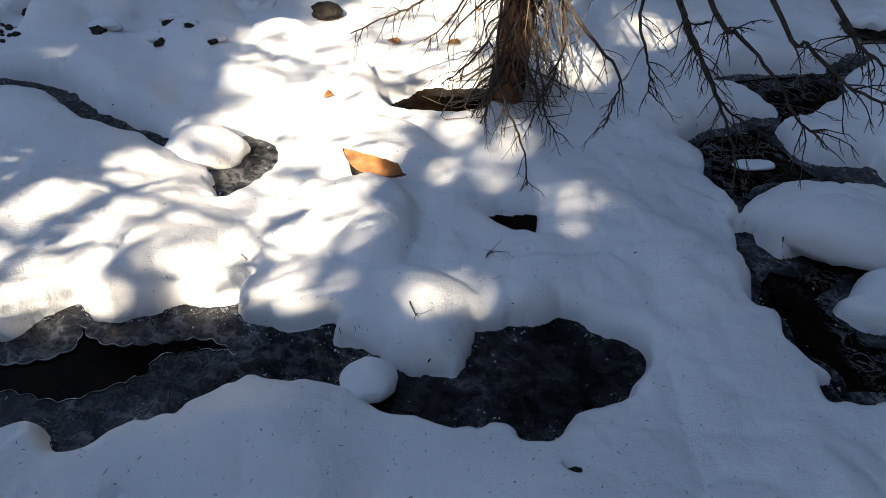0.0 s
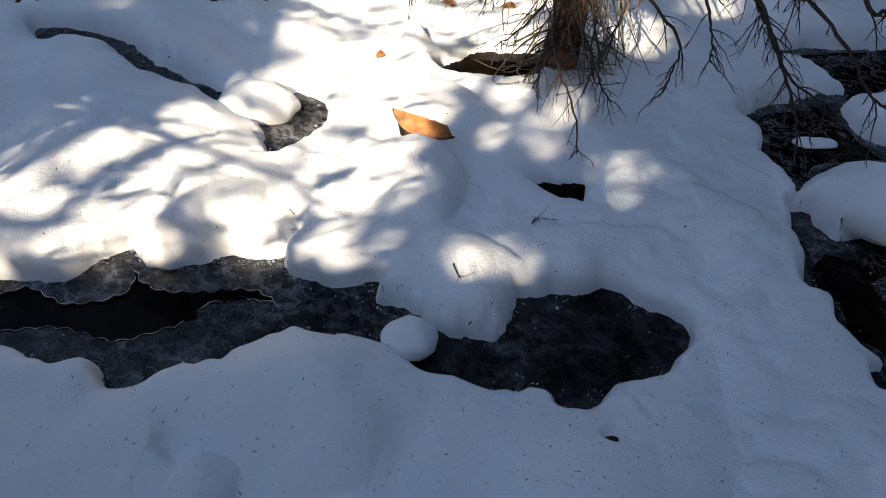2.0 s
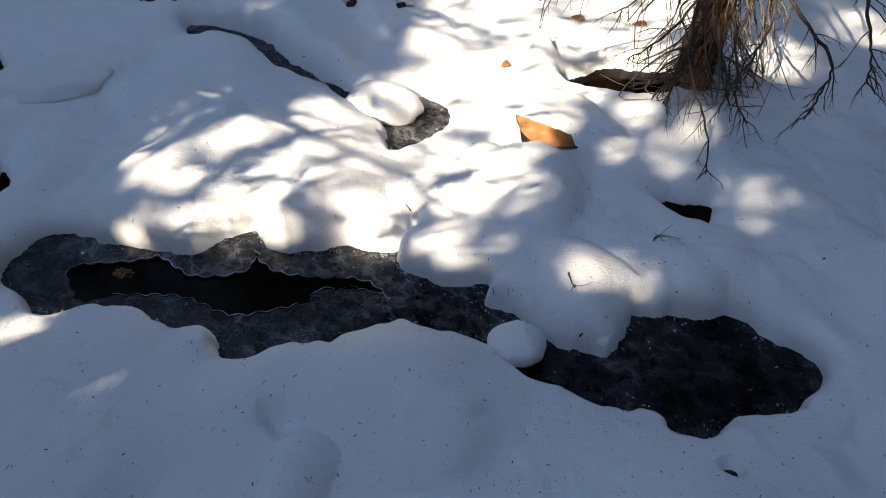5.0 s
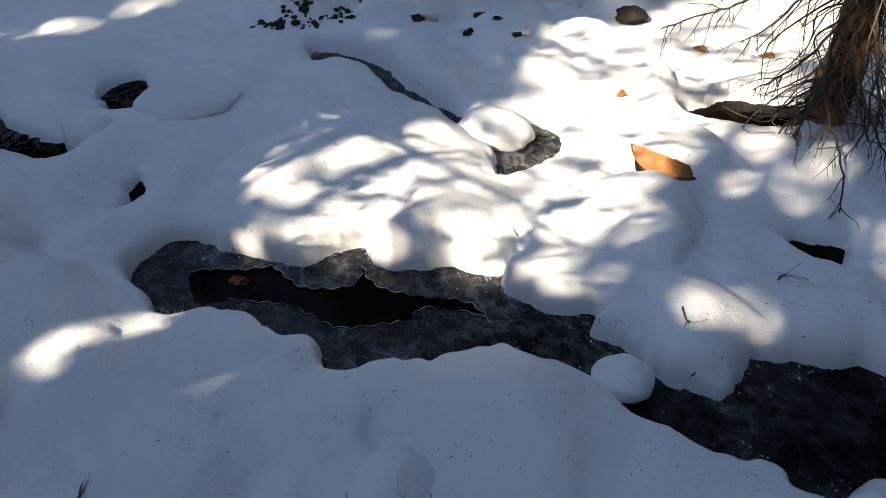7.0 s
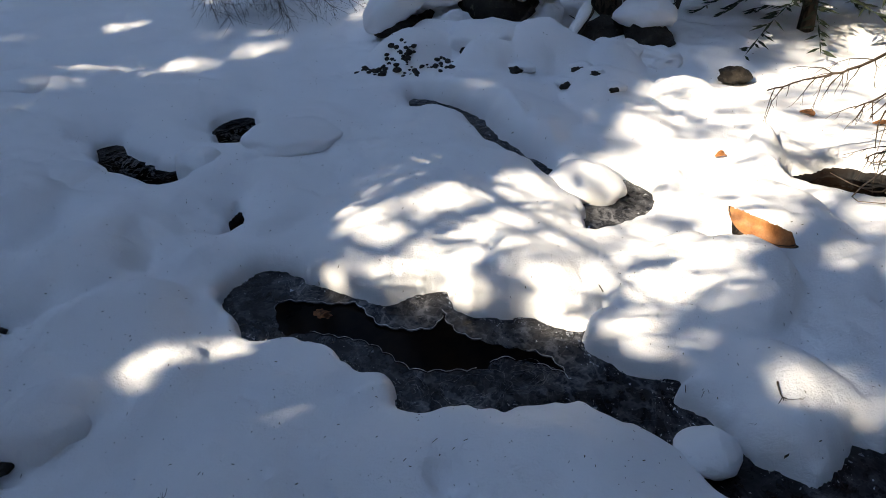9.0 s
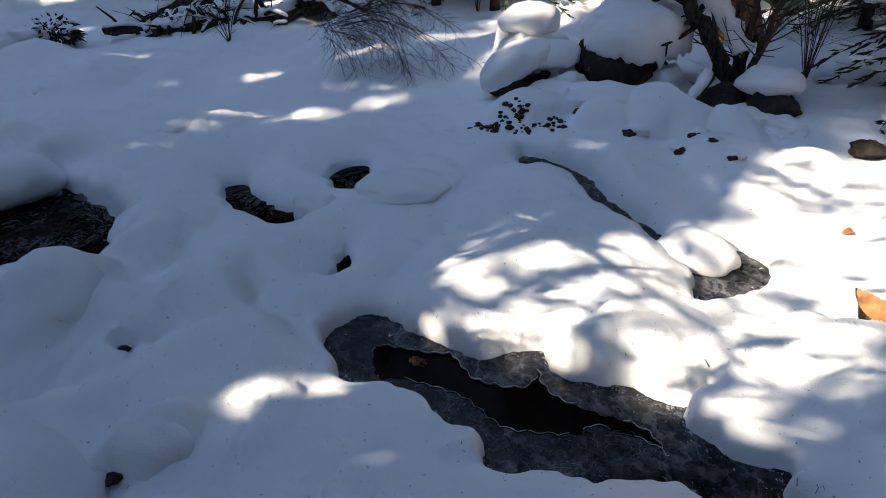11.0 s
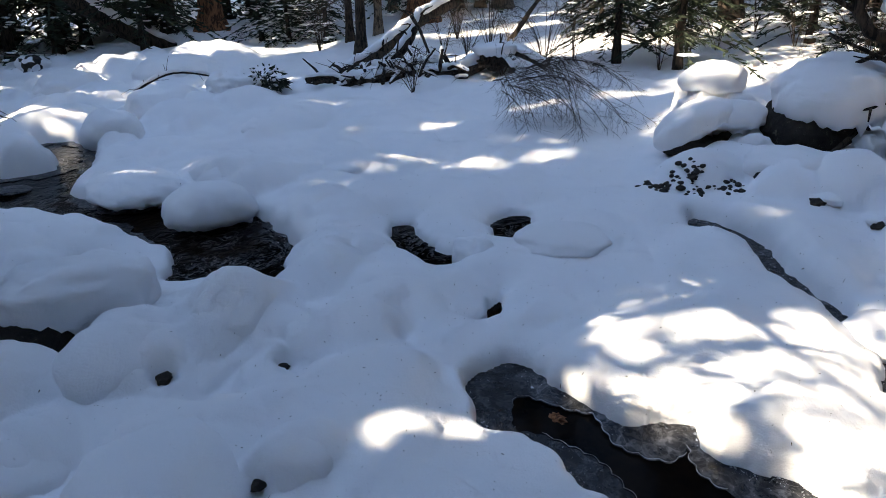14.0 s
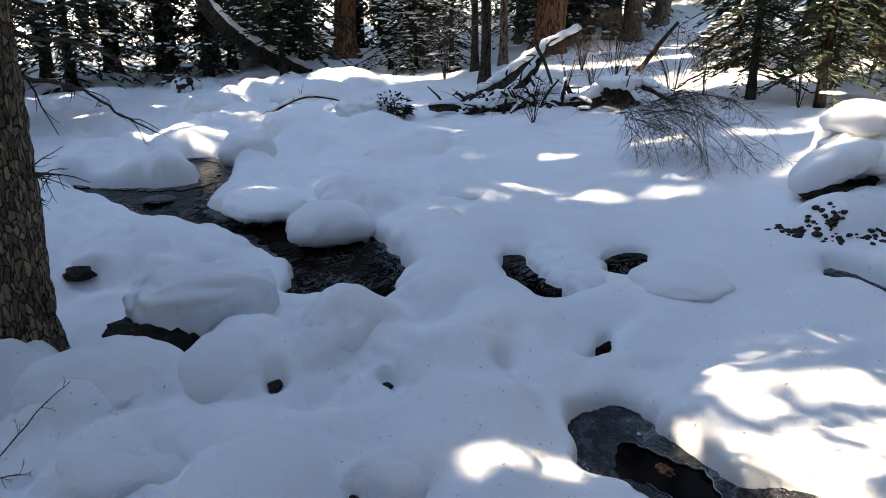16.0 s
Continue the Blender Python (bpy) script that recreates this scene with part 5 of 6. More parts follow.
for k, (p, q, w) in enumerate([((-9.00, 4.24, 1.03), (-8.46, 5.05, 1.28), 0.045), ((-8.70, 4.40, 1.10), (-8.78, 4.71, 1.42), 0.03), ((-8.40, 4.73, 1.09), (-8.11, 5.42, 1.37), 0.05), ((-8.54, 5.14, 1.56), (-8.14, 5.15, 1.05), 0.035),
                               ((-8.01, 5.18, 1.10), (-7.85, 5.61, 1.28), 0.05), ((-8.77, 5.34, 2.00), (-8.38, 5.38, 1.48), 0.03), ((-9.29, 3.86, 1.16), (-8.93, 4.40, 1.12), 0.04), ((-8.20, 5.47, 1.49), (-7.91, 5.50, 1.08), 0.04),
                               ((-8.59, 4.61, 1.18), (-8.19, 5.10, 1.22), 0.03), ((-7.42, 5.69, 1.51), (-7.05, 5.82, 1.27), 0.05)]):
    log("fallen_branch", [p, tuple(0.5 * (a + b) + o for a, b, o in zip(p, q, (0, 0, 0.05))), q], w, w * 0.6, DARK_BARK, "dark broken branch jutting out of the snowy log pile", 0.0 if k % 3 else 0.05, 20 + k, 2)


def stump():
    """A hollow broken stump under snow at the end of the log pile."""
    ob = new("tree_stump")
    ob.location = (-7.44, 5.81, 1.34)
    tagged(ob, "dark hollow broken stump under snow", "stump")
    bm = bmesh.new()
    blob(bm, (0, 0, 0.06), (0.20, 0.20, 0.12), 3.3, 0.6, 4, 2.6)
    part("wood", bm, DARK_BARK, ob)
    bm = bmesh.new()
    cushion(bm, (0.30, 0.28, 0.11), 4.2, 0.3)
    c = part("snow_cap", bm, SNOW, ob, "thick white snow cap")
    c.location = (-0.03, 0.04, 0.17)


stump()


def shrub(x, y, z, seed):
    """A small bent evergreen half under a pillow of snow."""
    g = np.random.default_rng(seed)
    ob = new("evergreen_shrub")
    ob.location = (x, y, z)
    tagged(ob, "small dark evergreen shrub bent under snow", "shrub")
    n = 420
    d = g.normal(0, 1, (n, 3))
    d[:, 2] = np.abs(d[:, 2]) * 0.7
    d /= np.linalg.norm(d, axis=1, keepdims=True)
    a = d * (0.06 + 0.24 * g.random((n, 1)))
    b = a + d * 0.09 + g.normal(0, 0.03, (n, 3)) - np.array([0, 0, 0.05])
    v, f = sprays(a, b, 0.014, g)
    mesh_of("crown", v, f, NEEDLE, ob)
    bm = bmesh.new()
    for k in range(26):
        q = a[k * 9] * 1.1
        blob(bm, q + np.array([0, 0, 0.02]), (0.05, 0.03, 0.02), k * 1.3, 0.5, 2, 1.4, 0, k)
    tagged(part("snow_load", bm, SNOW, ob, "clumps of white snow"), kind="stuff")


shrub(-9.40, 3.29, 1.10, 5)
skirt(-9.53, 2.90, 1.10, (0.34, 0.34, 0.26), 6.1)
log("dead_pole", [(-10.07, 8.31, 1.6), (-10.06, 8.78, 2.12), (-10.09, 9.17, 2.47)], 0.05, 0.03, DARK_BARK, "dead pole leaning out of the snow", 0, 7, 3)
log("dead_pole", [(-2.72, 4.65, 0.66), (-2.53, 5.08, 0.89), (-2.4, 5.57, 1.25), (-2.36, 5.82, 1.45)], 0.014, 0.022, DARK_BARK, "thin dark pole leaning on a boulder", 0, 8, 2)
log("fallen_branch", [(-2.17, 4.58, 0.62), (-2.1, 4.74, 0.70), (-2.04, 5.01, 0.84), (-2.03, 5.25, 0.98)], 0.03, 0.045, DARK_BARK, "dark branch capped with a ridge of snow", 0.085, 9, 1)
log("fallen_log", [(-10.52, 1.79, 1.07), (-10.23, 2.30, 1.31), (-9.63, 2.94, 1.21)], 0.022, 0.014, DARK_BARK, "dark branch under a snow ledge", 0.05, 10, 9)


def stem_tree():
    """The crooked alder among the boulders."""
    r = random.Random(5)
    tree = new("alder_tree")
    tagged(tree, "crooked dark alder with many bare stems and snow", "tree")
    foot = Vector((-1.93, 5.62, level(-1.93, 5.62) - 0.1))
    for k, (pts, r0) in enumerate([([foot, (-2.15, 5.46, 1.27), (-2.37, 5.29, 1.6), (-2.54, 5.11, 1.95), (-2.8, 4.9, 2.6)], 0.065),
                                   ([foot, (-1.92, 5.75, 1.38), (-1.91, 5.88, 1.77), (-1.85, 6.0, 2.6)], 0.03),
                                   ([foot, (-2.07, 5.82, 1.45), (-2.09, 5.93, 1.86), (-2.15, 6.1, 2.7)], 0.025),
                                   ([foot, (-1.75, 5.7, 1.4), (-1.6, 5.8, 1.9), (-1.4, 5.9, 2.6)], 0.03),
                                   ([foot, (-1.7, 5.5, 1.3), (-1.45, 5.45, 1.7), (-1.1, 5.4, 2.1)], 0.02),
                                   ([foot, (-2.2, 5.7, 1.3), (-2.35, 5.8, 1.8), (-2.45, 5.9, 2.5)], 0.02),
                                   ([foot, (-1.85, 5.55, 1.5), (-1.8, 5.5, 2.0), (-1.7, 5.4, 2.7)], 0.016)]):
        bm = bmesh.new()
        dead_branch(bm, pts, r0, r0 * 0.35, 16, 0.7, r, 8, -0.1)
        part("stem", bm, DARK_BARK if k < 3 else TWIG, tree)
    for k in range(7):
        a = k * 0.9
        bm = bmesh.new()
        e = foot + Vector((math.cos(a) * 0.45, math.sin(a) * 0.4 - 0.15, -0.12))
        tube(bm, spline([foot + Vector((0, 0, 0.16)), foot.lerp(e, 0.5) + Vector((0, 0, 0.08)), e]), [0.07 - 0.004 * i for i in range(13)], 8)
        part("root", bm, DARK_BARK, tree)
    bm = bmesh.new()
    line = [p + Vector((0.10, 0.05, 0.04)) for p in spline([(-2.0, 5.5, 1.1), (-2.15, 5.46, 1.35), (-2.37, 5.29, 1.7), (-2.54, 5.11, 2.05), (-2.7, 5.0, 2.4)], 9)]
    tube(bm, line, [0.075 + 0.05 * noise.noise(p * 7) for p in line], 16)
    for v in bm.verts:
        v.co += Vector((noise.noise(v.co * 9), noise.noise(v.co * 9 + Vector((5, 0, 0))), noise.noise(v.co * 11))) * 0.05
    part("snow_load", bm, SNOW, tree, "snow lodged along the leaning stem")


stem_tree()


def bush(x, y, n, height, spread, label, seed, mat=TWIG, toward=(0, 0), r0=0.005):
    r = random.Random(seed)
    z = level(x, y)
    ob = new("bush")
    ob.location = (x, y, z - 0.05)
    tagged(ob, label, "bush")
    for _ in range(n):
        a = r.uniform(0, 2 * math.pi)
        d = Vector((math.cos(a) * spread + toward[0], math.sin(a) * spread + toward[1], 0)) * r.uniform(0.4, 1)
        h = height * r.uniform(0.6, 1.1)
        drop = 0.75 * h * r.random() if toward != (0, 0) else 0
        pts = [Vector((0, 0, 0)), d * 0.3 + Vector((0, 0, h * 0.65)), d * 0.7 + Vector((0, 0, h)), d * 1.1 + Vector((0, 0, h - drop))]
        bm = bmesh.new()
        dead_branch(bm, pts, r0, r0 * 0.4, 12, height * 0.55, r, 4, 0.15, False)
        part("stem", bm, mat, ob)
    return ob


def drooping_bush():
    """Fine dark twigs that arch out from the bank and hang over the flat snow."""
    r = random.Random(12)
    ob = new("bush")
    tagged(ob, "bare bush of fine dark twigs drooping over snow", "bush")
    ways = [[(-5.62, 4.62, 1.30), (-5.22, 4.71, 1.38), (-4.72, 4.80, 1.20), (-4.37, 4.79, 0.98)],
            [(-5.62, 4.64, 1.22), (-5.30, 4.62, 1.20), (-4.95, 4.64, 1.08), (-4.60, 4.54, 0.74)],
            [(-5.50, 4.95, 1.40), (-5.10, 4.85, 1.46), (-4.70, 4.72, 1.20), (-4.48, 4.66, 0.86)],
            [(-5.70, 4.50, 1.32), (-5.42, 4.45, 1.36), (-5.16, 4.42, 1.20), (-4.98, 4.42, 0.92)],
            [(-5.60, 4.80, 1.35), (-5.20, 4.95, 1.44), (-4.85, 5.05, 1.36), (-4.50, 5.10, 1.16)]]
    for k in range(36):
        shift = Vector((r.uniform(-0.18, 0.18), r.uniform(-0.25, 0.25), r.uniform(-0.10, 0.12)))
        pts = [Vector(p) + shift * (0.5 + 0.3 * i) for i, p in enumerate(ways[k % 5][:r.choice((3, 4, 4))])]
        pts = [Vector((p.x, p.y, max(p.z, float(base(p.x, p.y)) + 0.06))) for p in pts]
        bm = bmesh.new()
        dead_branch(bm, pts, 0.0042, 0.0016, 22, 0.34, r, 4, 0.02, True)
        part("stem", bm, TWIG, ob)


drooping_bush()
bush(-7.3, 6.6, 14, 1.0, 0.7, "thin bare bush on the snowy bank", 3)
bush(-8.3, 6.4, 12, 1.1, 0.6, "thin bare bush on the snowy bank", 4)
bush(-1.6, 6.3, 16, 1.3, 0.6, "thin bare bush behind boulders", 5)
bush(-3.2, 6.9, 14, 1.1, 0.7, "thin bare bush behind boulders", 6)
bush(-12.6, 5.6, 16, 1.3, 0.8, "thin bare bush with dry stems", 8)
bush(-10.8, 7.6, 12, 1.2, 0.8, "thin bare bush with dry stems", 9)
r_bush = random.Random(33)
for k in range(13):
    a, d = radians(28 + 33 * (k + r_bush.random()) / 13), r_bush.uniform(8.4, 12.5)
    bush(-d * math.sin(a), d * math.cos(a), 6, r_bush.uniform(0.5, 1.0), r_bush.uniform(0.5, 0.9), "thin bare bush of dark twigs on the snowy bank", 40 + k, r0=0.006)


def tangle():
    """Broken roots and branches that stick out of the log pile every way."""
    r = random.Random(77)
    for k in range(26):
        t = r.random()
        c = Vector((-9.2 + 1.5 * t, 4.2 + 1.2 * t, 1.08 + 0.25 * r.random()))
        d = Vector((r.uniform(-1, 1), r.uniform(-1, 1), r.uniform(-0.3, 0.9))).normalized() * r.uniform(0.25, 0.7)
        w = r.uniform(0.012, 0.035)
        log("fallen_branch", [c - d * 0.4, c + Vector((0, 0, 0.06)), c + d * 0.6], w, w * 0.5, DARK_BARK, "dark broken branch jutting out of the snowy log pile", w * 1.6 if k % 2 else 0.0, 90 + k, 2)


tangle()


# ---- standing trees ----
def pine_trunk(x, y, r0, height, label, mat, seed, lean=(0, 0), branches=14, low=2.2):
    r = random.Random(seed)
    tree = new("pine_tree")
    tree.location = (x, y, level(x, y))
    tagged(tree, label, "tree", "tall trunks across the creek")
    bm = bmesh.new()
    trunk_mesh(bm, height, r0, r0 * 0.35, lean, 18, 0.06, 0.4, 1.45, seed)
    part("trunk", bm, mat, tree)
    g = np.random.default_rng(seed)
    a, b = spruce_twigs(g, height + 0.5, height * 0.45, 1.8, 16, 6, 9, 0.2, 0.5)
    v, f = sprays(a, b, 0.09, g)
    crown = mesh_of("crown", v, f, NEEDLE, tree)
    crown.location = (lean[0] * 0.8, lean[1] * 0.8, 0)
    for _ in range(branches):
        bm = bmesh.new()
        z, ang = r.uniform(low, height * 0.45), r.uniform(0, 6.28)
        c = Vector((lean[0] * z / height, lean[1] * z / height, z))
        d = Vector((math.cos(ang), math.sin(ang), -0.25)) * r.uniform(0.4, 1.0)
        dead_branch(bm, [c, c + d * 0.5, c + d + Vector((0, 0, -0.1))], 0.012, 0.004, 3, 0.3, r, 5)
        part("dead_branch", bm, TWIG, tree)


pine_trunk(-19.26, 5.54, 0.33, 12, "tall pine with reddish plated bark", RED_BARK, 1, (0.7, 0.2), 4)
pine_trunk(-14.36, 9.06, 0.38, 13, "stout pine with sunlit orange bark", RED_BARK, 2, (0.3, 1.3), 2)
pine_trunk(-18.65, 12.89, 0.26, 12, "pine with reddish bark on the bank", RED_BARK, 3, (0.2, 0.8), 2)
pine_trunk(-15.10, 12.18, 0.26, 12, "grey brown pine trunk on the bank", BARK, 4, (0.3, 0.3), 4)
pine_trunk(-16.57, 14.33, 0.24, 12, "leaning grey brown pine trunk", BARK, 5, (0.9, 1.8), 4)
pine_trunk(-17.67, 10.26, 0.12, 10, "slim grey pine trunk", BARK, 6, (0, 0.2), 8)
pine_trunk(-12.97, 7.11, 0.09, 9, "slim brown pine trunk beside snow", BARK, 7, (0, 0.1), 12, 1.2)
pine_trunk(-11.67, 5.99, 0.10, 9, "slim dark pine trunk beside snow", DARK_BARK, 8, (0, 0.2), 14, 0.8)
pine_trunk(-13.06, 6.53, 0.08, 8, "slim dark pine trunk beside snow", DARK_BARK, 9, (0.1, -0.2), 14, 0.8)
pine_trunk(-29.61, 17.77, 0.2, 11, "dark pine trunk deeper in the wood", DARK_BARK, 10, (0, 0), 6)
pine_trunk(-19.42, 14.37, 0.13, 10, "dark pine trunk deeper in the wood", DARK_BARK, 11, (0, 0), 6)
pine_trunk(-19.94, 4.60, 0.20, 11, "dark spruce trunk by the creek", DARK_BARK, 12, (0, 0), 10)
pine_trunk(-2.55, 7.35, 0.20, 9, "reddish pine trunk behind the boulders", RED_BARK, 13, (-0.5, 0.3), 6)

for k, (x, y, h, reach, low, sn) in enumerate([(-6.84, 7.54, 6.5, 1.0, 0.45, 0.006), (-5.76, 7.51, 6.0, 0.9, 0.5, 0.006), (-7.4, 9.6, 7, 1.3, 0.3, 0.06), (-5.4, 9.9, 7, 1.4, 0.3, 0.08),
                                         (-8.8, 9.3, 4.5, 0.9, 0.2, 0.10), (-3.9, 8.4, 3.0, 0.7, 0.1, 0.14), (-15.08, 5.98, 5.2, 0.85, 0.15, 0.10), (-14.52, 6.66, 5.8, 0.75, 0.1, 0.08),
                                         (-16.01, 5.69, 6.0, 1.1, 0.2, 0.10), (-14.0, -1.9, 10.0, 2.4, 1.9, 0.08), (-16.5, 3.2, 8.5, 1.7, 0.9, 0.05), (-19.8, 3.6, 9, 1.8, 0.6, 0.06),
                                         (-0.55, 6.15, 5, 1.0, 0.35, 0.10), (-17.6, 7.2, 7, 1.3, 0.3, 0.07), (-20.5, 8.2, 9, 1.7, 0.3, 0.06), (-1.6, 8.4, 6, 1.2, 0.3, 0.08)]):
    spruce(x, y, h, reach, low, "dark green spruce with snow on its branches", 100 + k, 0.02 + 0.006 * h, int(9 + h * 4.0), 9, 30 if reach < 1.5 else 36, 0.010 if reach < 1.5 else 0.015, 0.16 if reach < 1.5 else 0.23, snow=sn, bark=DARK_BARK, droop=0.5)

# the wood behind, in ranks up the valley
r_back = random.Random(21)
for k in range(46):
    a = radians(14 + 104 * k / 45 + r_back.uniform(-1.5, 1.5))
    d = r_back.choice([23, 26, 29, 33]) * r_back.uniform(0.95, 1.08) * (0.62 if k < 12 else 1)
    h = r_back.uniform(18, 25)
    spruce(-d * math.sin(a), d * math.cos(a), h, r_back.uniform(1.8, 2.5), r_back.choice([0.3, 0.6, 1.4]), "spruce in the snowy wood up the valley", 200 + k, 0.2, *((50, 8, 12, 0.028, 0.30) if k < 12 else (40, 7, 9, 0.07, 0.50)), snow=0.012 if k < 12 else 0.02, bark=DARK_BARK, droop=0.5, taper=0.6, crossed=k < 12)


# the nearer ranks round the bend of the creek
for k in range(22):
    a = radians(r_back.uniform(76, 112) if k < 15 else r_back.uniform(52, 66))
    d = r_back.uniform(19, 25)
    spruce(-d * math.sin(a), d * math.cos(a), r_back.uniform(6, 14), r_back.uniform(1.4, 2.2), r_back.choice([0.2, 0.5, 0.9]), "dark spruce loaded with snow beside the creek", 260 + k, 0.14, 30, 8, 15, 0.045, 0.38, snow=0.06, bark=DARK_BARK, droop=0.5, taper=0.7, crossed=False)


# unseen wood added to close the far bank and downstream, darkening the water's reflections
for k in range(34):
    a, d = radians(10 - 4.6 * k), (10.5, 14.0)[k % 2] + r_back.uniform(-0.5, 0.5)
    spruce(-d * math.sin(a), d * math.cos(a), r_back.uniform(17, 21), 2.2, 0.4, "unseen dense spruce added at the far slope to darken reflections", 300 + k, 0.18, 32, 7, 6, 0.2, 1.0, bark=DARK_BARK, taper=0.45, crossed=False)


def near_trunk():
    r = random.Random(9)
    tree = new("spruce_tree")
    tree.location = (-4.27, -0.86, 0.15)
    tagged(tree, "large spruce trunk with scaly grey-brown bark in snow", "tree", "trees along the creek")
    n, m = 170, 120
    t, k = np.meshgrid(np.arange(n + 1) / n, np.arange(m), indexing="ij")
    z = -0.3 + 6.3 * t ** 1.25
    a = 2 * math.pi * k / m
    rad = 0.235 - 0.018 * z + 0.10 * np.clip(1 - (z + 0.1) / 0.5, 0, 1) ** 2
    rad = rad + 0.020 * np.abs(lump(a * 6.0, z * 5.0, 1.0, 41)) + 0.010 * lump(a * 13, z * 13, 1.0, 42)
    x, y = rad * np.cos(a) - 0.07 * z, rad * np.sin(a) + 0.035 * z
    idx = np.arange(x.size).reshape(x.shape)
    nxt = np.roll(idx, -1, 1)
    mesh_of("trunk", np.stack([x, y, z], -1).reshape(-1, 3), np.stack([idx[:-1], nxt[:-1], nxt[1:], idx[1:]], -1).reshape(-1, 4), SCALY_BARK, tree, smooth=True)
    base_at = Vector(tree.location)
    for pts in ([(-4.34, -0.74, 1.76), (-4.48, -0.54, 1.73), (-4.7, -0.32, 1.66), (-5.0, -0.14, 1.49), (-5.28, 0.09, 1.33)],
                [(-4.34, -0.74, 1.97), (-4.48, -0.55, 1.96), (-4.9, -0.26, 1.91), (-5.21, -0.06, 1.78), (-5.7, 0.24, 1.7)],
                [(-4.34, -0.74, 2.06), (-4.37, -0.58, 2.08), (-4.68, -0.43, 2.12), (-5.09, -0.2, 2.23)],
                [(-4.36, -0.72, 2.3), (-4.6, -0.4, 2.3), (-5.0, -0.1, 2.15), (-5.5, 0.1, 1.9)],
                [(-4.34, -0.72, 1.2), (-4.45, -0.6, 1.22), (-4.6, -0.5, 1.18)]):
        bm = bmesh.new()
        dead_branch(bm, [Vector(p) - base_at for p in pts], 0.014, 0.004, 8, 0.35, r, 6, 0.4)
        part("branch", bm, TWIG, tree)
    # unseen long boughs added high over the bank to streak the sunny snow
    g = np.random.default_rng(8)
    lit = [q for q in LIT if -3.2 < q[0] < 1.2 and 1.2 < q[1] < 5.2]
    area = np.array([q[2] * q[3] for q in lit])
    pick = g.choice(len(lit), 1500, p=area / area.sum())
    ang, rad = g.uniform(0, 2 * math.pi, 1500), np.sqrt(g.random(1500))
    gx = np.array([lit[i][0] for i in pick]) + rad * np.cos(ang) * 1.1 * np.array([lit[i][2] for i in pick])
    gy = np.array([lit[i][1] for i in pick]) + rad * np.sin(ang) * 1.1 * np.array([lit[i][3] for i in pick])
    tier = g.choice([-1.8, -1.3, -0.8], 1500)
    run = (gy - tier - g.uniform(-0.15, 0.15, 1500)) / -SUN.y
    mid = np.stack([gx + SUN.x * run, gy + SUN.y * run, base(gx, gy) + 0.1 + SUN.z * run], -1)
    ok = (mid[:, 0] < -1.75) & (mid[:, 2] > 2.5) & (mid[:, 1] < -0.45) & (lump(gx * 0.82 + gy * 0.57, (gy * 0.82 - gx * 0.57) * 3.0, 0.5, 77) > -0.25)
    ok &= g.random(1500) < np.where(gy < 2.55, 0.36, np.where(gx < -0.9, 0.36, np.where(gy > 3.6, 0.36, 0.16)))
    mid = mid[ok]
    half = np.array([0.82, 0.57, -0.12]) * g.uniform(0.07, 0.26, (len(mid), 1)) + g.normal(0, 0.03, (len(mid), 3))
    v, f = sprays(mid - half - np.array(base_at), mid + half - np.array(base_at), g.uniform(0.006, 0.024, (len(mid), 1)), g)
    tagged(mesh_of("streak_twigs", v, f, NEEDLE, tree), "needled twigs of unseen boughs added to streak the snow", kind="stuff")
    for t, z in ((-1.8, 3.2), (-1.8, 4.3), (-1.3, 3.0), (-1.3, 4.1), (-0.8, 2.9), (-0.8, 3.8)):
        bm = bmesh.new()
        s = Vector((-4.24 - 0.07 * z, -0.8 + 0.03 * z, z))
        tube(bm, spline([s - base_at, Vector((-3.2, 0.5 * (t - 0.8), z + 0.12)) - base_at, Vector((-1.9, t, z - 0.1)) - base_at], 6), [0.022 - 0.0013 * k for k in range(13)], 6)
        part("unseen_bough", bm, BARK, tree)
    g = np.random.default_rng(3)
    a2, b2 = spruce_twigs(g, 13, 6.0, 1.8, 22, 8, 10, 0.4, 0.5)
    a2[:, 0] -= 0.3
    b2[:, 0] -= 0.3
    keep = ~sunlit(((a2 + b2) / 2 + np.array(base_at)).T)
    v, f = sprays(a2[keep], b2[keep], 0.08, g)
    mesh_of("crown", v, f, NEEDLE, tree)
    bm = bmesh.new()
    tube(bm, [(-0.4, 0.2, 5.6), (-0.55, 0.25, 9), (-0.6, 0.3, 12)], [0.13, 0.07, 0.01], 10)
    part("top", bm, BARK, tree)


near_trunk()


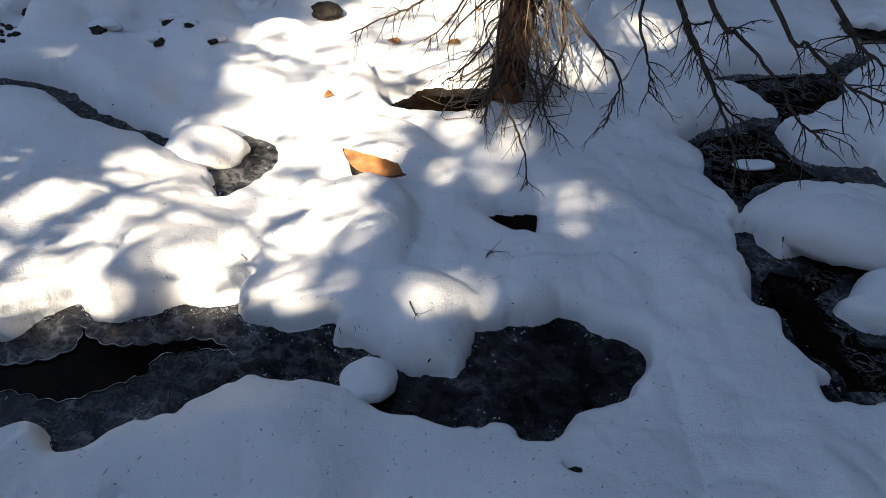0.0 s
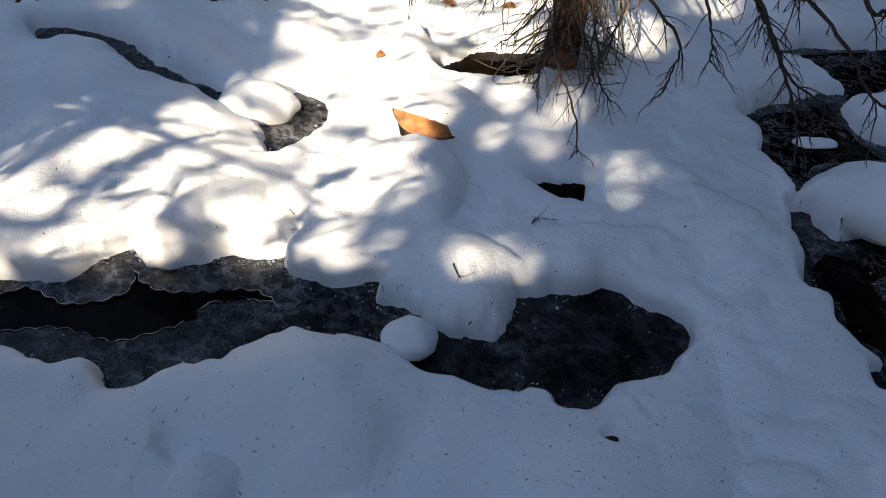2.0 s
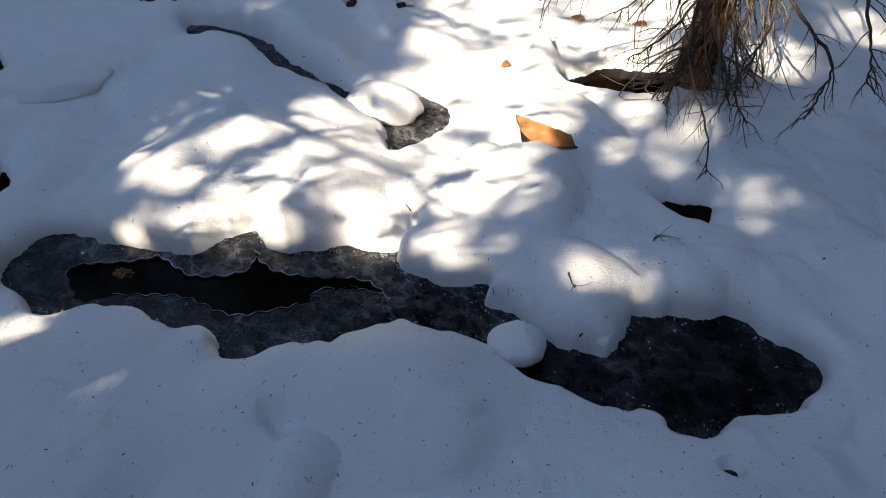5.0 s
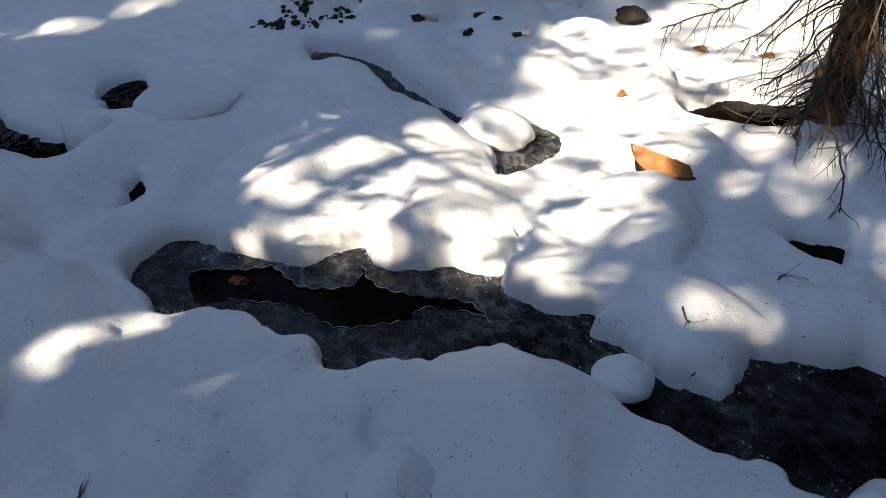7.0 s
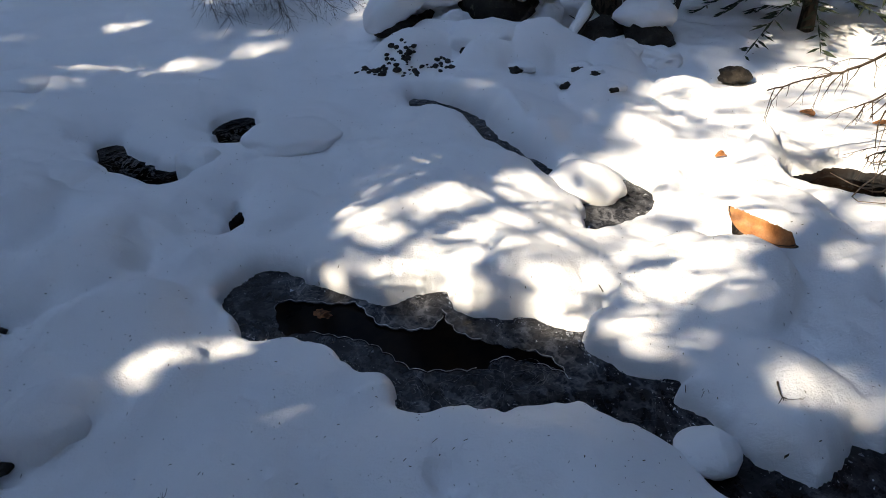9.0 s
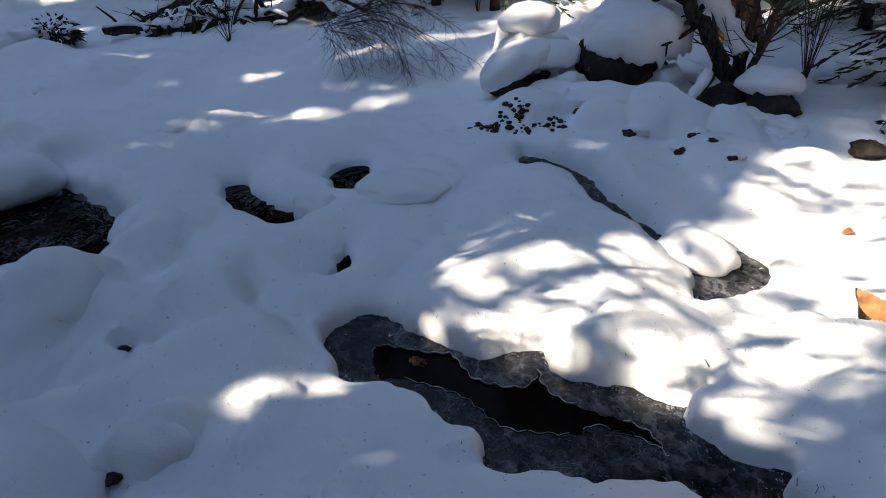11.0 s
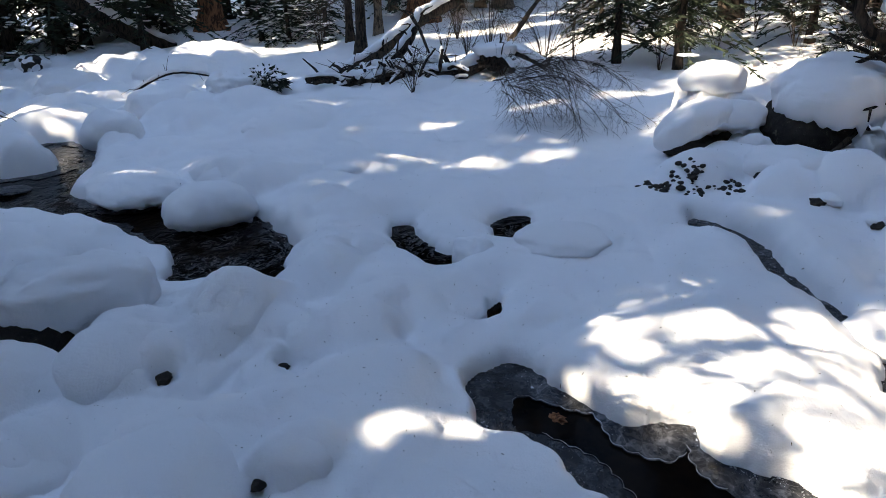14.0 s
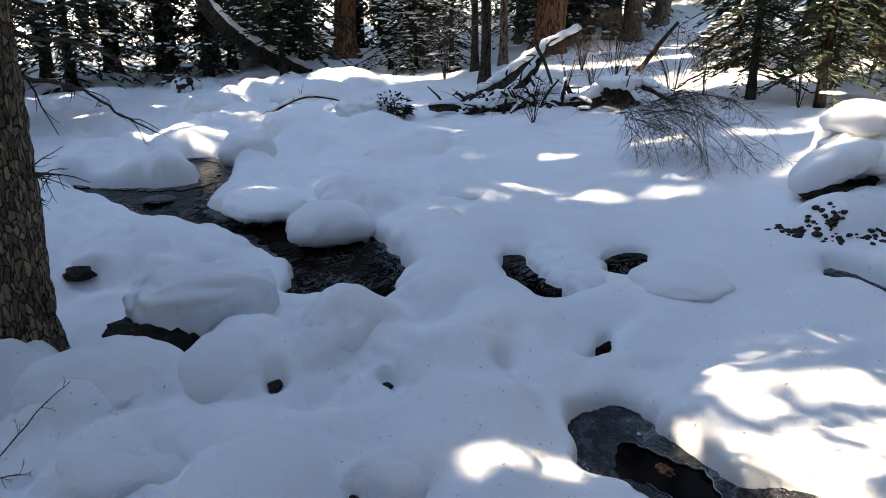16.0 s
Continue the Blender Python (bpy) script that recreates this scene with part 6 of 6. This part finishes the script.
# ---- leaves, twigs and litter ----
def leaf(x, y, z, size, turn, tilt, label, seed, thick=0.006, dip=0):
    """A curled dry leaf or flake of bark with a ragged edge."""
    r = random.Random(seed)
    bm = bmesh.new()
    n, m = 26, 7
    grid = []
    for i in range(n + 1):
        u = i / n
        half = 1.5 * (u + 0.02) ** 0.75 * max(0.0, 1.015 - u) ** 0.32 * (1 + 0.16 * noise.noise(Vector((u * 7, seed, 0))) + 0.06 * noise.noise(Vector((u * 23, seed, 3))))
        row = []
        for j in range(m + 1):
            v = (j / m * 2 - 1) * half
            row.append(bm.verts.new(((u - 0.5) * size[0], v * size[1] * 0.5 * (1 + 0.06 * r.uniform(-1, 1)),
                                     size[2] * (0.9 * v * v + 0.35 * math.sin(u * 3.2) + 0.12 * noise.noise(Vector((u * 7, v * 3, seed)))))))
        grid.append(row)
    for i in range(n):
        for j in range(m):
            bm.faces.new((grid[i][j], grid[i + 1][j], grid[i + 1][j + 1], grid[i][j + 1]))
    bmesh.ops.remove_doubles(bm, verts=bm.verts, dist=1e-4)
    bmesh.ops.solidify(bm, geom=list(bm.faces), thickness=thick)
    ob = part("dry_leaf", bm, LEAF)
    ob.matrix_world = pose(x, y, z, tilt, dip, turn)
    return tagged(ob, label, "leaf", "dry leaves on the snow")


def sail_leaf(tip, stem, thick=0.005):
    """The big ragged leaf: a torn, nearly straight upper edge, a bowed lower one, and a dark sheet below as the
    hollow's shade.
    """
    tip, stem = Vector(tip), Vector(stem)
    ax = stem - tip
    size = ax.length
    ax = ax.normalized()
    up = Vector((0.05, 0.45, 0.9))
    up = (up - ax * up.dot(ax)).normalized()
    out = ax.cross(up)
    ob = None
    for name, mat in (("dry_leaf", LEAF), ("hollow_shade", DARK_BARK)):
        bm = bmesh.new()
        n, m, rows = 40, 10, []
        for i in range(n + 1):
            u = i / n
            torn = 0.022 * noise.noise(Vector((u * 19, 3, 0))) + 0.012 * noise.noise(Vector((u * 47, 8, 0)))
            high = (0.015 + 0.115 * u + torn) * min(1, (1 - u) / 0.12, 0.3 + u / 0.1)
            low = -0.20 * math.sin(math.pi * min(1, u ** 0.8)) ** 0.7 if 0 < u < 1 else 0
            # dark crescent below the leaf, drawn for the shade in the snow hollow
            if name == "hollow_shade":
                high, low = low + 0.01, low - 0.13 * math.sin(math.pi * min(1, u / 0.72)) if u < 0.72 else low
            row = []
            for j in range(m + 1):
                w = low + (high - low) * j / m
                bow = 0.10 * (w + 0.05) ** 2 / 0.04 + 0.03 * noise.noise(Vector((u * 5, w * 9, 1))) - 0.10 * math.sin(u * 3.1)
                if name == "hollow_shade":
                    bow -= 0.12 * (1 - j / m)
                row.append(bm.verts.new((ax * u + up * w + out * bow) * size))
            rows.append(row)
        for i in range(n):
            for j in range(m):
                bm.faces.new((rows[i][j], rows[i + 1][j], rows[i + 1][j + 1], rows[i][j + 1]))
        bmesh.ops.remove_doubles(bm, verts=bm.verts, dist=1e-5)
        bmesh.ops.solidify(bm, geom=list(bm.faces), thickness=thick)
        if ob is None:
            ob = part(name, bm, mat)
            ob.location = tip
        else:
            part(name, bm, mat, ob, "dark sheet standing in for the shaded hollow under the leaf")
    return tagged(ob, "large curled orange-brown dry leaf in a snow hollow", "leaf", "dry leaves on the snow")


sail_leaf((-0.49, 2.95, 0.53), (-0.19, 2.79, 0.475))
for k, (x, y) in enumerate([(-0.33, 4.48), (0.07, 4.61), (-0.68, 3.77), (0.26, 5.12)]):
    leaf(x, y, level(x, y) + 0.015, (0.10 if k < 2 else 0.07, 0.05, 0.02), -30 + 40 * k, 25, "small orange-brown dry leaf on snow", 5 + k, 0.003)


def litter():
    """Fallen needles and bits of bark scattered over the near snow."""
    r = np.random.default_rng(17)
    n = 3600
    a, d = np.radians(r.uniform(-50, 118, n)), 1.2 + 5.8 * r.random(n) ** 1.3
    x, y = -d * np.sin(a), d * np.cos(a)
    dry = ground_height(x, y) > base(x, y) - 0.1
    x, y = x[dry], y[dry]
    n = len(x)
    ang, ln, w = r.uniform(0, math.pi, n), 0.0014 + 0.0052 * r.random(n) ** 3.0, 0.0007 + 0.0012 * r.random(n) ** 2
    big = r.random(n) < 0.02
    ln, w = np.where(big, ln * 2.2, ln), np.where(big, w * 1.5, w)
    dx, dy = np.cos(ang), np.sin(ang)
    verts = []
    for s, t, up in ((-1, -1, 0.0005), (1, -1, 0.001), (1, 1, 0.001), (-1, 1, 0.0005), (0, 0, 0.003)):
        px, py = x + s * dx * ln - t * dy * w, y + s * dy * ln + t * dx * w
        verts.append(np.stack([px, py, ground_height(px, py) + up], -1))
    v = np.stack(verts, 1).reshape(-1, 3)
    o = np.arange(n)[:, None] * 5
    faces = np.concatenate([o + np.array([[0, 1, 4]]), o + np.array([[1, 2, 4]]), o + np.array([[2, 3, 4]]), o + np.array([[3, 0, 4]])])
    tagged(mesh_of("needle_litter", v, faces, DRY_NEEDLE), "scattered dark fallen needles and bark crumbs on snow", "litter", kind="stuff")


litter()


def loose_twig(pts, seed, label="bare thin twig lying on snow"):
    bm = bmesh.new()
    dead_branch(bm, pts, 0.004, 0.0015, 5, 0.14, random.Random(seed), 5, 0.0, False)
    tagged(part("twig", bm, TWIG), label, "twig")


def on_snow(pts, up=0.01):
    return [(x, y, level(x, y) + up) for x, y in pts]


loose_twig(on_snow([(-3.13, -0.80), (-3.27, -0.69), (-3.34, -0.60), (-3.36, -0.47)], 0.03), 1)
loose_twig(on_snow([(-3.05, -0.76), (-3.04, -0.70), (-3.04, -0.66)], 0.02), 2)
loose_twig(on_snow([(-0.13, 2.04), (-0.12, 2.01), (-0.10, 1.97)]), 3)
loose_twig(on_snow([(0.19, 2.37), (0.20, 2.40), (0.22, 2.42)]), 4)
loose_twig(on_snow([(-1.66, 0.66), (-1.68, 0.69), (-1.69, 0.71)], 0.02), 5)
loose_twig(on_snow([(1.64, 2.67), (1.66, 2.63), (1.69, 2.61)]), 6)
